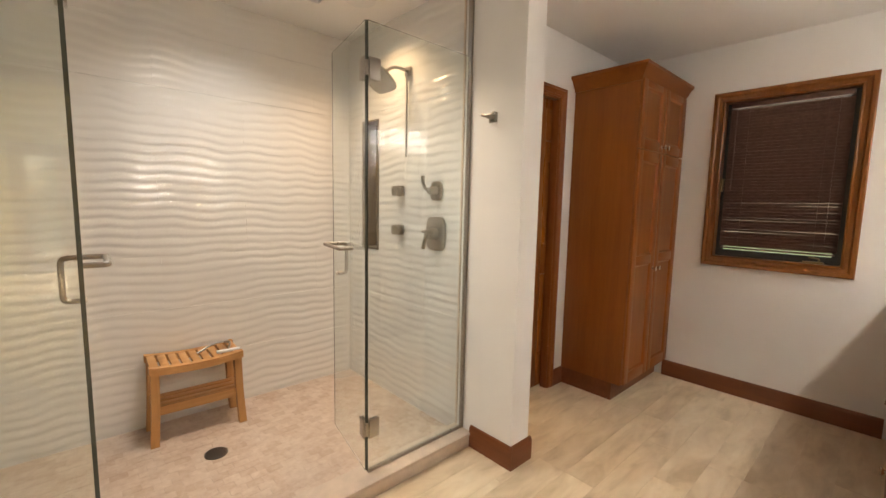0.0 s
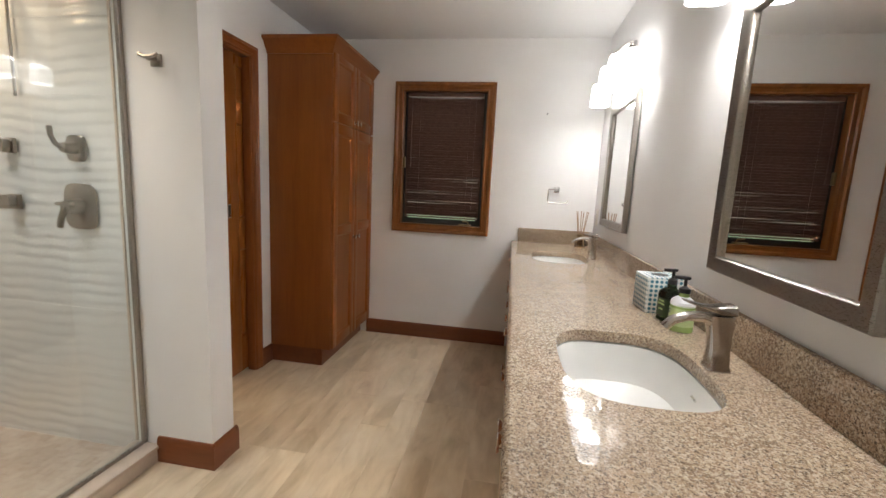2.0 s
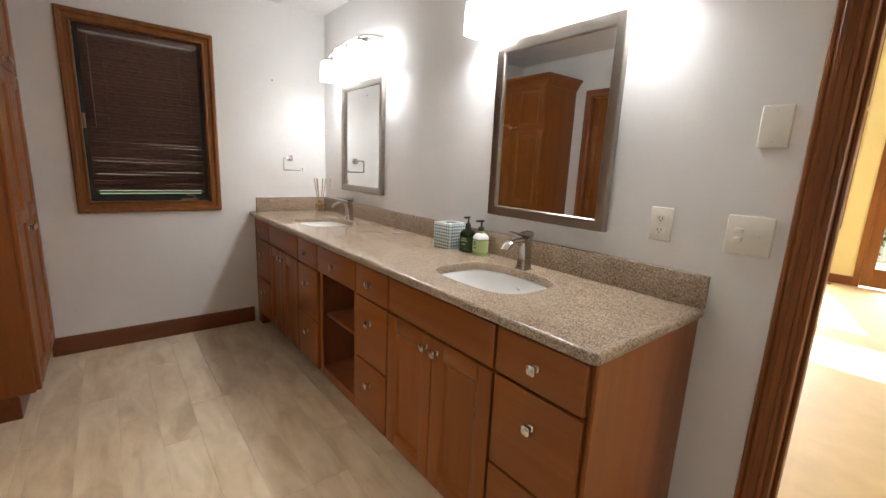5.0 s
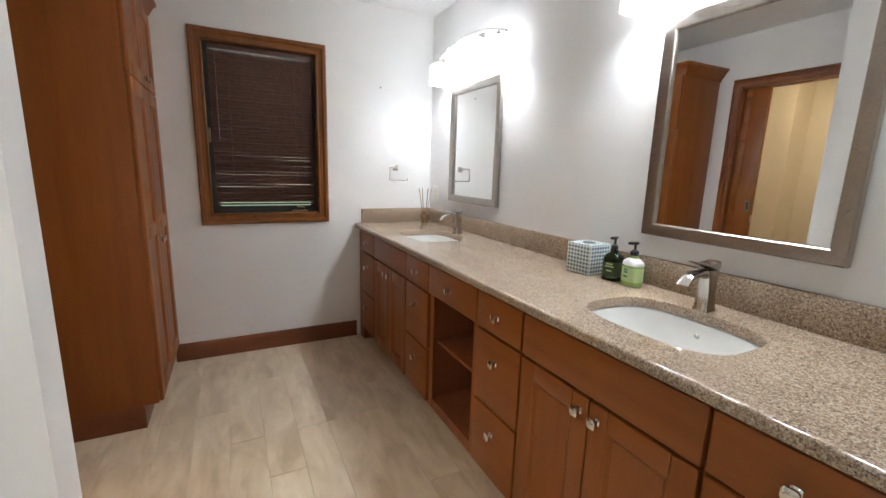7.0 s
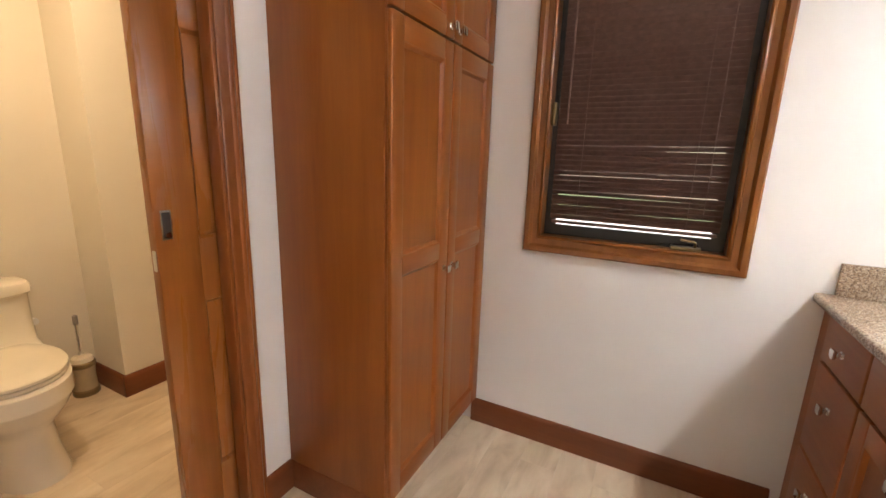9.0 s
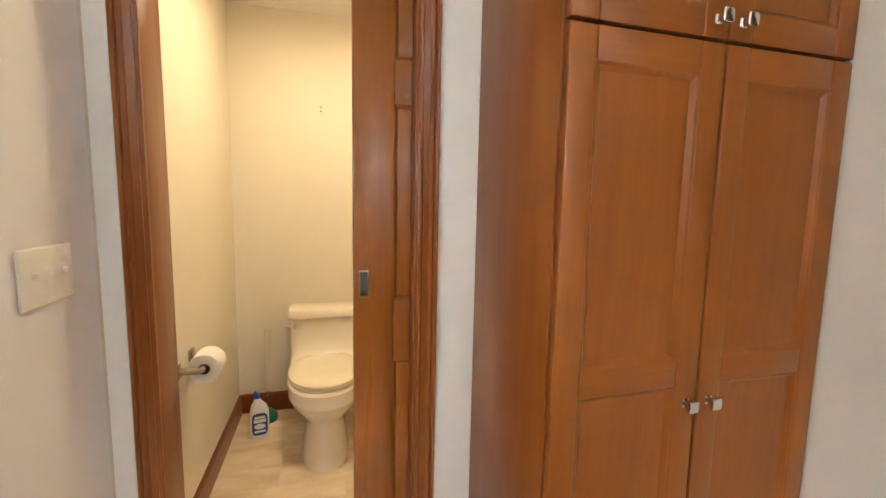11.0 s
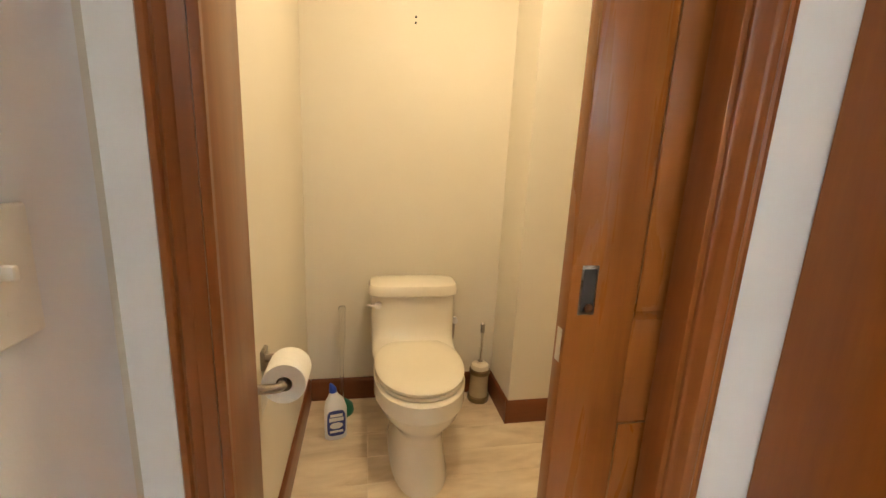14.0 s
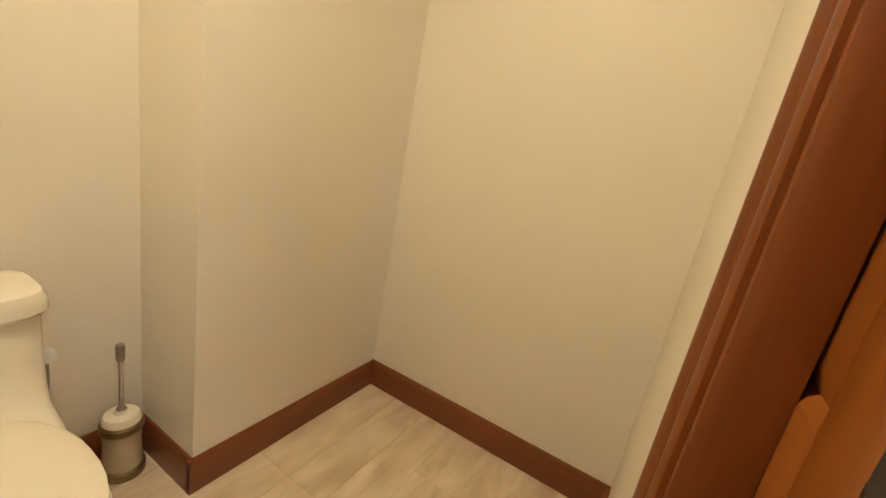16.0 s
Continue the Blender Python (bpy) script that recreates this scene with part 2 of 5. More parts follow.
GREEN_GLASS = glass("green_bottle", (0.10, 0.20, 0.06), 0.05)
LIME = plain("lime_soap", (0.33, 0.47, 0.16), 0.2, 0.05, 10, 0.3)
BLACK = plain("black_plastic", (0.018, 0.018, 0.018), 0.3)
LABEL = plain("paper_label", (0.50, 0.64, 0.30), 0.5)
WHITE_PLASTIC = plain("white_plastic", (0.80, 0.80, 0.80), 0.3, 0.02)
BLUE = plain("blue_plastic", (0.02, 0.07, 0.50), 0.3)
NAVY = plain("navy_print", (0.04, 0.06, 0.25), 0.5)
GREEN = plain("green_plastic", (0.01, 0.16, 0.09), 0.4)
DARK_LABEL = plain("dark_green_label", (0.03, 0.065, 0.02), 0.4)
PAPER = plain("toilet_paper", (0.84, 0.82, 0.78), 0.9, 0.03, 90)
PEWTER = metal("aged_brass", (0.30, 0.23, 0.13), 0.35, False)
REED = plain("reed_sticks", (0.36, 0.20, 0.09), 0.7)
AMBER = glass("amber_oil", (0.85, 0.72, 0.52), 0.02)
CLEAR = glass("clear_plastic", (0.95, 0.95, 0.93), 0.12)
SHADE = glow("lit_shade", (0.92, 0.965, 1.0), SHADE_GLOW)
BULB = glow("lit_bulb", (0.92, 0.965, 1.0), BULB_GLOW)
# emission for the added fill rings, not a part of the fixture
UP_GLOW = glow("added_up_glow", (0.92, 0.965, 1.0), UP_GLOW_STRENGTH)
DOME = glow("lit_dome", (1.0, 0.78, 0.50), 4.0)
DECK = plain("deck_paint", (0.62, 0.62, 0.62), 0.6)
RUST = plain("red_fence", (0.42, 0.16, 0.10), 0.7)
CARPET = plain("gold_floor", (0.62, 0.47, 0.26), 0.42, 0.1, 6)
LEAF = plain("leaves", (0.06, 0.12, 0.03), 0.6, 0.5, 12)


# ---- shaping ----
def box(bm, x0, x1, y0, y1, z0, z1, bevel=0.0, seg=2):
    r = bmesh.ops.create_cube(bm, size=1, matrix=Matrix.LocRotScale(((x0 + x1) / 2, (y0 + y1) / 2, (z0 + z1) / 2), None, (abs(x1 - x0), abs(y1 - y0), abs(z1 - z0))))
    if bevel:
        es = {e for v in r["verts"] for e in v.link_edges}
        bmesh.ops.bevel(bm, geom=list(es), offset=bevel, segments=seg, affect="EDGES", profile=0.5)
    return bm


def ring_faces(bm, a, b):
    n = len(a)
    for i in range(n):
        bm.faces.new((a[i], a[(i + 1) % n], b[(i + 1) % n], b[i]))


def loft(bm, loops, cap0=True, cap1=True):
    rows = [[bm.verts.new(p) for p in lp] for lp in loops]
    for a, b in zip(rows, rows[1:]):
        ring_faces(bm, a, b)
    if cap0:
        bm.faces.new(rows[0][::-1])
    if cap1:
        bm.faces.new(rows[-1])
    return bm


def lathe(bm, profile, seg=24, at=(0, 0, 0)):
    """Turned about z: (radius, height) from bottom to top."""
    return loft(bm, [[(at[0] + r * math.cos(2 * math.pi * i / seg), at[1] + r * math.sin(2 * math.pi * i / seg), at[2] + z) for i in range(seg)] for r, z in profile])


def tube(bm, pts, r, seg=10, radii=None):
    pts = [Vector(p) for p in pts]
    loops, side = [], None
    for i, p in enumerate(pts):
        d = (pts[min(i + 1, len(pts) - 1)] - pts[max(i - 1, 0)]).normalized()
        if side is None:
            side = d.orthogonal().normalized()
        side = (side - d * side.dot(d)).normalized()
        up = d.cross(side)
        rr = radii[i] if radii else r
        loops.append([p + side * (rr * math.cos(2 * math.pi * k / seg)) + up * (rr * math.sin(2 * math.pi * k / seg)) for k in range(seg)])
    return loft(bm, loops)


def bend(pts, radius, steps=5):
    """A polyline with rounded corners."""
    pts = [Vector(p) for p in pts]
    out = [pts[0]]
    for a, b, c in zip(pts, pts[1:], pts[2:]):
        p, q = b + (a - b).normalized() * radius, b + (c - b).normalized() * radius
        for k in range(steps + 1):
            t = k / steps
            out.append(p * (1 - t) ** 2 + b * 2 * t * (1 - t) + q * t * t)
    return out + [pts[-1]]


def sweep(bm, pts, normal, profile, closed=False):
    """A moulding along pts with mitred corners. profile: (sideways, out) pairs; sideways is normal x direction, out is along normal."""
    pts, nrm, n = [Vector(p) for p in pts], Vector(normal).normalized(), len(pts)
    rows = []
    for i, p in enumerate(pts):
        a = (p - pts[i - 1]).normalized() if (i or closed) else None
        b = (pts[(i + 1) % n] - p).normalized() if (i < n - 1 or closed) else None
        sa, sb = (nrm.cross(a) if a else None), (nrm.cross(b) if b else None)
        s = sa if sb is None else sb if sa is None else (sa + sb) / (1 + sa.dot(sb))
        rows.append([bm.verts.new(p + s * u + nrm * v) for u, v in profile])
    for i in range(n if closed else n - 1):
        ring_faces(bm, rows[i], rows[(i + 1) % n])
    if not closed:
        bm.faces.new(rows[0][::-1])
        bm.faces.new(rows[-1])
    return bm


def superloop(cx, cy, z, hx, hy, power=4.0, n=40):
    out = []
    for i in range(n):
        a = 2 * math.pi * i / n
        c, s = math.cos(a), math.sin(a)
        k = (abs(c) ** power + abs(s) ** power) ** (-1 / power)
        out.append((cx + hx * k * c, cy + hy * k * s, z))
    return out


def mesh_of(name, bm, mat, smooth=True):
    bmesh.ops.recalc_face_normals(bm, faces=bm.faces)
    me = bpy.data.meshes.new(name)
    bm.to_mesh(me)
    bm.free()
    me.materials.append(mat)
    if smooth:
        me.polygons.foreach_set("use_smooth", [True] * len(me.polygons))
        me.set_sharp_from_angle(angle=radians(38))
    return me


def part(name, bm, mat, parent, label=""):
    ob = new(name, mesh_of(name, bm, mat))
    ob.parent = parent
    return tagged(ob, label)


def solid(name, bm, mat, label="", category="", kind="", group="", at=(0, 0, 0)):
    ob = new(name, mesh_of(name, bm, mat))
    ob.location = at
    return tagged(ob, label, category, group, kind)


def thing(name, label, category, group="", at=(0, 0, 0), rz=0.0, kind=""):
    ob = new(name)
    ob.empty_display_size = 0.05
    ob.matrix_basis = pose(*at, 0, 0, rz)
    return tagged(ob, label, category, group, kind)


def B():
    return bmesh.new()


def cube(*a, **k):
    return box(B(), *a, **k)


# ---- structure ----
H = 2.44
XE, YS, YN, XW = 3.433, -0.365, 1.92, -1.0
STUB0, STUB1, STUBY = 1.55, 1.690, 1.507
TY0, TY1, TX1, BUMPX, BUMPY = 2.06, 3.446, 3.512, 2.684, 3.146
SHY, GLY = 3.06, 1.85


def wall(name, boxes, mat, label):
    bm = B()
    for b in boxes:
        box(bm, *b)
    return solid(name, bm, mat, label, "wall", "structure")


wall("wall_south", [(0.207, XE, YS - 0.12, YS, 0, H), (XW, -0.657, YS - 0.12, YS, 0, H), (-0.657, 0.207, YS - 0.12, YS, 2.056, H)], WALL,
     "pale grey painted wall behind the vanity, with a doorway")
WY0, WY1, WZ0, WZ1 = 0.515, 1.20, 0.975, 2.055
wall("wall_east", [(XE, XE + 0.15, YS - 0.12, WY0, 0, H), (XE, XE + 0.15, WY1, YN + 0.1, 0, H), (XE, XE + 0.15, WY0, WY1, 0, WZ0), (XE, XE + 0.15, WY0, WY1, WZ1, H)], WALL,
     "off-white painted wall with a small window")
DX0, DX1, DZ = 1.788, 2.486, 2.035
wall("wall_north", [(STUB1, DX0, YN, TY0, 0, H), (DX0, DX1, YN, TY0, DZ + 0.005, H), (DX1, XE, YN, YN + 0.042, 0, H), (DX1 + 0.7, XE, YN + 0.042, TY0 - 0.042, 0, H),
                    (DX1, DX1 + 0.7, YN + 0.042, TY0 - 0.042, DZ + 0.04, H)], WALL, "off-white painted wall with a pocket door opening")
wall("wall_toilet_south", [(DX1, TX1, TY0 - 0.042, TY0, 0, H)], CREAM, "cream painted inner wall of the toilet room")
wall("wall_stub", [(STUB0, STUB1, STUBY, 1.905, 0, H)], WALL, "off-white painted wall end beside the shower")
NY0, NY1, NZ0, NZ1 = 2.690, 2.875, 0.990, 1.862  # shower niche
NXB = STUB0 + 0.100
wall("wall_partition", [(STUB0 + 0.012, STUB1, 1.905, NY0, 0, H), (STUB0 + 0.012, STUB1, NY1, TY1 + 0.12, 0, H), (STUB0 + 0.012, STUB1, NY0, NY1, 0, NZ0), (STUB0 + 0.012, STUB1, NY0, NY1, NZ1, H),
                        (NXB, STUB1, NY0, NY1, NZ0, NZ1)], CREAM, "cream painted wall between shower and toilet room")
wall("wall_toilet_north", [(STUB1, BUMPX, TY1, TY1 + 0.12, 0, H)], CREAM, "cream painted wall behind the toilet")
wall("wall_toilet_chase", [(BUMPX, TX1, BUMPY, TY1 + 0.12, 0, H)], CREAM, "cream painted boxed-out wall in the toilet room")
wall("wall_toilet_east", [(TX1, TX1 + 0.12, TY0 - 0.042, BUMPY, 0, H)], CREAM, "cream painted wall of the toilet room")
wall("wall_west", [(XW - 0.12, XW, YS - 0.12, SHY + 0.14, 0, H)], WALL, "off-white painted wall")
wall("wall_shower_north", [(XW, STUB0 + 0.012, SHY + 0.012, SHY + 0.14, 0, H)], GROUT, "backing wall behind the shower tiles")
# ceiling, with a skylight well over the shower
bm = B()
for b in ((XW - 0.12, SK[0], -0.485, 3.56), (SK[1], TX1 + 0.12, -0.485, 3.56), (SK[0], SK[1], -0.485, SK[2]), (SK[0], SK[1], SK[3], 3.56)):
    box(bm, *b, H, H + 0.1)
solid("ceiling", bm, CEIL, "white painted ceiling with a skylight opening over the shower", "ceiling", "structure")
bm = B()
for b in ((SK[0] - 0.03, SK[0], SK[2] - 0.03, SK[3] + 0.03), (SK[1], SK[1] + 0.03, SK[2] - 0.03, SK[3] + 0.03), (SK[0], SK[1], SK[2] - 0.03, SK[2]), (SK[0], SK[1], SK[3], SK[3] + 0.03)):
    box(bm, *b, H + 0.1, H + 0.16)
solid("skylight_well", bm, CEIL, "white painted skylight shaft over the shower", "skylight", "structure")
sk = thing("skylight", "square skylight with clear pane over the shower", "skylight", at=(0, 0, H + 0.16), kind="structure")
part("pane", cube(SK[0] - 0.02, SK[1] + 0.02, SK[2] - 0.02, SK[3] + 0.02, 0.012, 0.02), PANE, sk).visible_shadow = False
part("frame", sweep(B(), [(SK[0], SK[2], 0), (SK[1], SK[2], 0), (SK[1], SK[3], 0), (SK[0], SK[3], 0)], (0, 0, 1), [(0.0, 0.0), (0.0, 0.035), (-0.045, 0.035), (-0.045, 0.0)], True), WHITE_PLASTIC, sk)

# unseen block added on the sunny side to shade the skylight and rooms
bm = B()
loft(bm, [[(x, -6.7, 3.42), (x, 1.9, 3.42), (x, 1.9, 4.5), (x, -2.0, 5.0)] for x in (-3.6, 4.2)])
solid("roof", bm, plain("shingle", (0.10, 0.09, 0.085), 0.9, 0.3, 20), "added unseen dark roof block that keeps the sun off the skylight", "roof", "structure")
# unseen walls added below it so no sun slips under
bm = B()
for b in ((-3.6, -1.12), (3.61, 4.2)):
    box(bm, *b, -0.37, 1.9, 2.0, 3.42)
box(bm, -1.12, 3.61, 1.78, 1.9, 2.55, 3.42)
box(bm, -1.12, 3.61, -0.37, -0.25, 2.55, 3.42)
solid("roof_apron", bm, plain("siding", (0.45, 0.40, 0.33), 0.8), "added unseen beige walls that close the gaps under the roof block", "wall", "structure")
solid("subfloor", cube(XW - 0.12, TX1 + 0.12, YS - 0.2, 3.56, -0.12, -0.002), PLANK_GROUT, "mortar bed under the floor tiles", "floor", "structure")


# baseboards: one moulding per run
def baseboard(a, b, mat, h=0.119):
    """From a to b on the floor; the wall is on the right-hand side when walking from a to b."""
    prof = [(0, 0), (0.016, 0), (0.016, h - 0.02), (0.013, h - 0.008), (0.007, h), (0, h)]
    d = (Vector((*b, 0)) - Vector((*a, 0))).normalized()
    side = Vector((-d.y, d.x, 0))
    bm = B()
    loft(bm, [[Vector((*p, 0)) + side * u + Vector((0, 0, v)) for u, v in prof] for p in (a, b)])
    return solid("baseboard", bm, mat, "reddish-brown stained wooden baseboard on the floor", "baseboard", "structure")


baseboard((XE, YS + 0.62), (XE, 1.47), BASE_Y)
baseboard((STUB1, YN), (STUB1, STUBY - 0.016), BASE_Y)
baseboard((STUB1 + 0.016, STUBY), (STUB0 - 0.016, STUBY), BASE_X)
baseboard((STUB0, STUBY - 0.016), (STUB0, 1.778), BASE_Y)
baseboard((2.668, YN), (2.545, YN), BASE_X)
baseboard((1.745, YN), (STUB1 + 0.016, YN), BASE_X)
baseboard((BUMPX - 0.016, TY1), (STUB1 + 0.016, TY1), BASE_X)
baseboard((STUB1, TY1), (STUB1, TY0), BASE_Y)
baseboard((BUMPX, BUMPY - 0.016), (BUMPX, TY1), BASE_Y)
baseboard((TX1, BUMPY), (BUMPX - 0.016, BUMPY), BASE_X)
baseboard((TX1, TY0), (TX1, BUMPY - 0.016), BASE_Y)
baseboard((DX1 + 0.06, TY0), (TX1, TY0), BASE_X)
baseboard((0.27, YS), (0.455, YS), BASE_X)

# ---- door casings and jambs ----
CASE = [(0.0, 0.0), (0.0, 0.009), (0.004, 0.013), (0.010, 0.014), (0.013, 0.009), (0.030, 0.012), (0.034, 0.018), (0.040, 0.021), (0.046, 0.016), (0.049, 0.020), (0.056, 0.020), (0.060, 0.014), (0.060, 0.0)]


def door_casing(name, x0, x1, top, y, face, label):
    """Mitred casing round an opening in a wall along x. face -1: seen from smaller y."""
    pts = [(x0, y, 0), (x0, y, top), (x1, y, top), (x1, y, 0)]
    if face < 0:
        prof = [(u, v) for u, v in CASE]
    else:
        pts, prof = pts[::-1], [(u, v) for u, v in CASE]
    return solid(name, sweep(B(), pts, (0, face, 0), prof), TRIM, label, "door casing", "structure")


door_casing("trim_toilet_door", DX0 + 0.017, DX1, DZ, YN, -1, "glossy stained wooden casing round the pocket door")
door_casing("trim_toilet_door_inside", DX0 + 0.010, DX1, DZ, TY0, 1, "glossy stained wooden casing inside the toilet room")
door_casing("trim_entrance", -0.635, 0.205, 2.035, YS, 1, "dark stained wooden casing of the entrance doorway")
door_casing("trim_entrance_outside", -0.635, 0.205, 2.035, YS - 0.12, -1, "dark stained wooden casing of the entrance doorway")
je = thing("jamb_entrance", "stained wooden door jamb with a stop strip", "door jamb", kind="structure")
part("jamb_board", cube(0.19, 0.2065, YS - 0.119, YS - 0.001, 0, 2.0395, bevel=0.002), TRIM, je)
part("jamb_board", cube(-0.6565, -0.64, YS - 0.119, YS - 0.001, 0, 2.0395, bevel=0.002), TRIM, je)
part("head_board", cube(-0.6565, 0.2065, YS - 0.119, YS - 0.001, 2.04, 2.0555, bevel=0.002), TRIM, je)
part("stop_strip", cube(0.178, 0.1895, YS - 0.08, YS - 0.045, 0, 2.03, bevel=0.002), TRIM, je)
jt = thing("jamb_toilet_door", "stained wooden split jamb of the pocket door", "door jamb", kind="structure")
part("strike_board", cube(DX0, DX0 + 0.016, YN + 0.001, TY0 - 0.001, 0, DZ, bevel=0.002), TRIM, jt)
for y0, y1 in ((YN - 0.003, YN + 0.050), (TY0 - 0.050, TY0 + 0.003)):
    part("pocket_board", cube(DX1 - 0.010, DX1 + 0.012, y0, y1, 0, DZ, bevel=0.002), TRIM, jt)
    part("head_board", cube(DX0 + 0.0165, DX1 - 0.0105, y0, y1, DZ - 0.012, DZ + 0.006, bevel=0.002), TRIM, jt)


# ---- pocket door ----
def raised_panel(bm, x0, x1, z0, z1, y, s, field=0.006):
    """A raised field with sloping sides in a recess. s: side that it faces (-1 or 1)."""
    a = [(x0, y, z0), (x1, y, z0), (x1, y, z1), (x0, y, z1)]
    g = 0.028
    b = [(x0 + g, y + s * field, z0 + g), (x1 - g, y + s * field, z0 + g), (x1 - g, y + s * field, z1 - g), (x0 + g, y + s * field, z1 - g)]
    loft(bm, [a, b], False, True)


door = thing("door_pocket", "glossy stained six-panel pocket door, half slid open", "door", at=(2.304, 1.994, 0.012), kind="structure")
DW, DT = 0.76, 0.034
ST = 0.122
zs = [(0.235, 0.825), (1.022, 1.610), (1.738, 1.952)]
for x0, x1, e in ((0, ST, 0.0), (DW - ST, DW, 0.0), (DW / 2 - 0.05, DW / 2 + 0.05, 0.01)):
    part("stile", box(B(), x0, x1, -DT / 2 + e / 20, DT / 2 - e / 20, e, 2.022 - e, 0.002), DOOR, door)
for z0, z1 in ((0, zs[0][0]), (zs[0][1], zs[1][0]), (zs[1][1], zs[2][0]), (zs[2][1], 2.022)):
    part("rail", box(B(), ST, DW - ST, -DT / 2 + 0.0008, DT / 2 - 0.0008, z0, z1, 0.002), DOOR, door)
for x0, x1 in ((ST, DW / 2 - 0.05), (DW / 2 + 0.05, DW - ST)):
    for z0, z1 in zs:
        bm = B()
        box(bm, x0, x1, -0.004, 0.004, z0, z1)
        for s in (-1, 1):
            raised_panel(bm, x0 + 0.006, x1 - 0.006, z0 + 0.006, z1 - 0.006, s * 0.0045, s, 0.009)
            sweep(bm, [(x0, s * 0.004, z0), (x1, s * 0.004, z0), (x1, s * 0.004, z1), (x0, s * 0.004, z1)], (0, s, 0),
                  [(0, 0), (0, 0.0125), ((-s if s > 0 else 1) * 0.006 * 1, 0.009), ((-1 if s > 0 else 1) * 0.012, 0.0)], True)
        part("panel", bm, DOOR, door)
for s in (-1, 1):
    pull = part("flush_pull", box(B(), 0.017, 0.046, s * DT / 2 - 0.001, s * (DT / 2 + 0.0025), 1.034, 1.118, 0.001), SATIN, door, "satin nickel flush pull")
    # dark plate on the face paints the shade of the finger hollow
    part("pull_recess", cube(0.0205, 0.0425, s * (DT / 2 + 0.001), s * (DT / 2 + 0.0032), 1.040, 1.112), SLOT, pull)
    if s < 0:
        part("thumb_turn", tube(B(), [(0.032, -DT / 2, 1.048), (0.032, -DT / 2 - 0.008, 1.048)], 0.008, 12), CHROME, pull)
latch = part("edge_latch", box(B(), -0.001, 0.002, -0.008, 0.008, 0.945, 1.005, 0.0008), NICKEL, door, "satin nickel edge plate")

# ---- window ----
win = thing("window_east", "small stained wooden casement window with a closed dark blind", "window", kind="structure")
pts = [(XE, 0.522, 0.983), (XE, 1.194, 0.983), (XE, 1.194, 2.047), (XE, 0.522, 2.047)]
WCASE = [(0.0, 0.0), (0.0, 0.010), (0.006, 0.016), (0.013, 0.013), (0.016, 0.008), (0.036, 0.013), (0.040, 0.019), (0.046, 0.025), (0.062, 0.026), (0.069, 0.020), (0.069, 0.0)]
part("casing", sweep(B(), pts, (-1, 0, 0), WCASE, True), SASH, win)
part("jamb_liner", sweep(B(), [(XE + 0.15, *p[1:]) for p in pts], (-1, 0, 0), [(0, 0), (0, 0.148), (0.012, 0.148), (0.012, 0)], True), SASH, win)
part("sash", sweep(B(), [(XE + 0.10, 0.525, 0.986), (XE + 0.10, 1.191, 0.986), (XE + 0.10, 1.191, 2.044), (XE + 0.10, 0.525, 2.044)], (-1, 0, 0),
                   [(0.003, 0), (0.003, 0.030), (-0.028, 0.030), (-0.036, 0.022), (-0.036, 0.0)], True), SASH_Y, win)
part("pane", cube(XE + 0.085, XE + 0.089, 0.54, 1.176, 1.0, 2.03), PANE, win).visible_shadow = False
crank = part("crank", box(B(), XE + 0.0, XE + 0.035, 0.60, 0.70, 0.984, 0.998, 0.003), PEWTER, win, "dark bronze crank operator")
part("crank_handle", tube(B(), bend([(XE + 0.01, 0.62, 0.995), (XE - 0.005, 0.62, 1.02), (XE - 0.008, 0.67, 1.025)], 0.01), 0.005, 8), PEWTER, crank)
part("sash_lock", box(B(), XE + 0.02, XE + 0.05, 1.176, 1.194, 1.44, 1.53, 0.004), PEWTER, win, "dark bronze sash lock")
part("track", sweep(B(), [(XE + 0.060, 0.545, 1.005), (XE + 0.060, 1.171, 1.005), (XE + 0.060, 1.171, 2.03), (XE + 0.060, 0.545, 2.03)], (-1, 0, 0), [(0.022, -0.010), (0.022, 0.006), (-0.024, 0.006), (-0.024, -0.010)], True), BLACK, win)

blind = thing("window_blind", "dark brown aluminium venetian blind, closed, hanging in the window", "blind", at=(XE + 0.040, 0.858, 1.044))
part("head_rail", box(B(), -0.018, 0.018, -0.308, 0.308, 0.965, 0.998, 0.003), SLAT, blind)
part("bottom_rail", box(B(), -0.012, 0.012, -0.303, 0.303, -0.006, 0.006, 0.003), SLAT, blind)
slat_mesh = mesh_of("slat", loft(B(), [[(0.0125 * math.cos(a) * 1.0, y, 0.0022 * math.sin(a)) for a in (0, 0.8, 1.57, 2.34, 3.1416)] + [(-0.0125 * math.cos(a), y, 0.0022 * math.sin(a) - 0.0006) for a in (0, 0.8, 1.57, 2.34, 3.1416)] for y in (-0.311, 0.311)]), SLAT)
rng = random.Random(5)
for i in range(46):
    ob = new("slat", slat_mesh)
    ob.parent = blind
    ob.matrix_basis = pose(0, 0, 0.022 + i * 0.0205, rng.uniform(-0.3, 0.3) + (0.5 if i in (5, 11, 13, 18) else 0), 58 + rng.uniform(-5, 4) - (7 if i in (5, 9, 14) else 0), rng.uniform(-0.2, 0.2))
for y in (-0.2, 0.2):
    part("ladder_cord", tube(B(), [(-0.013, y, 0), (-0.013, y, 0.97)], 0.0012, 5), SLAT, blind)
part("wand", tube(B(), [(-0.022, 0.27, 0.95), (-0.022, 0.27, 0.40)], 0.0035, 6), SLAT, blind)
part("lift_cord", tube(B(), [(-0.02, -0.25, 0.96), (-0.02, -0.25, 0.07)], 0.0015, 5), SLAT, blind)

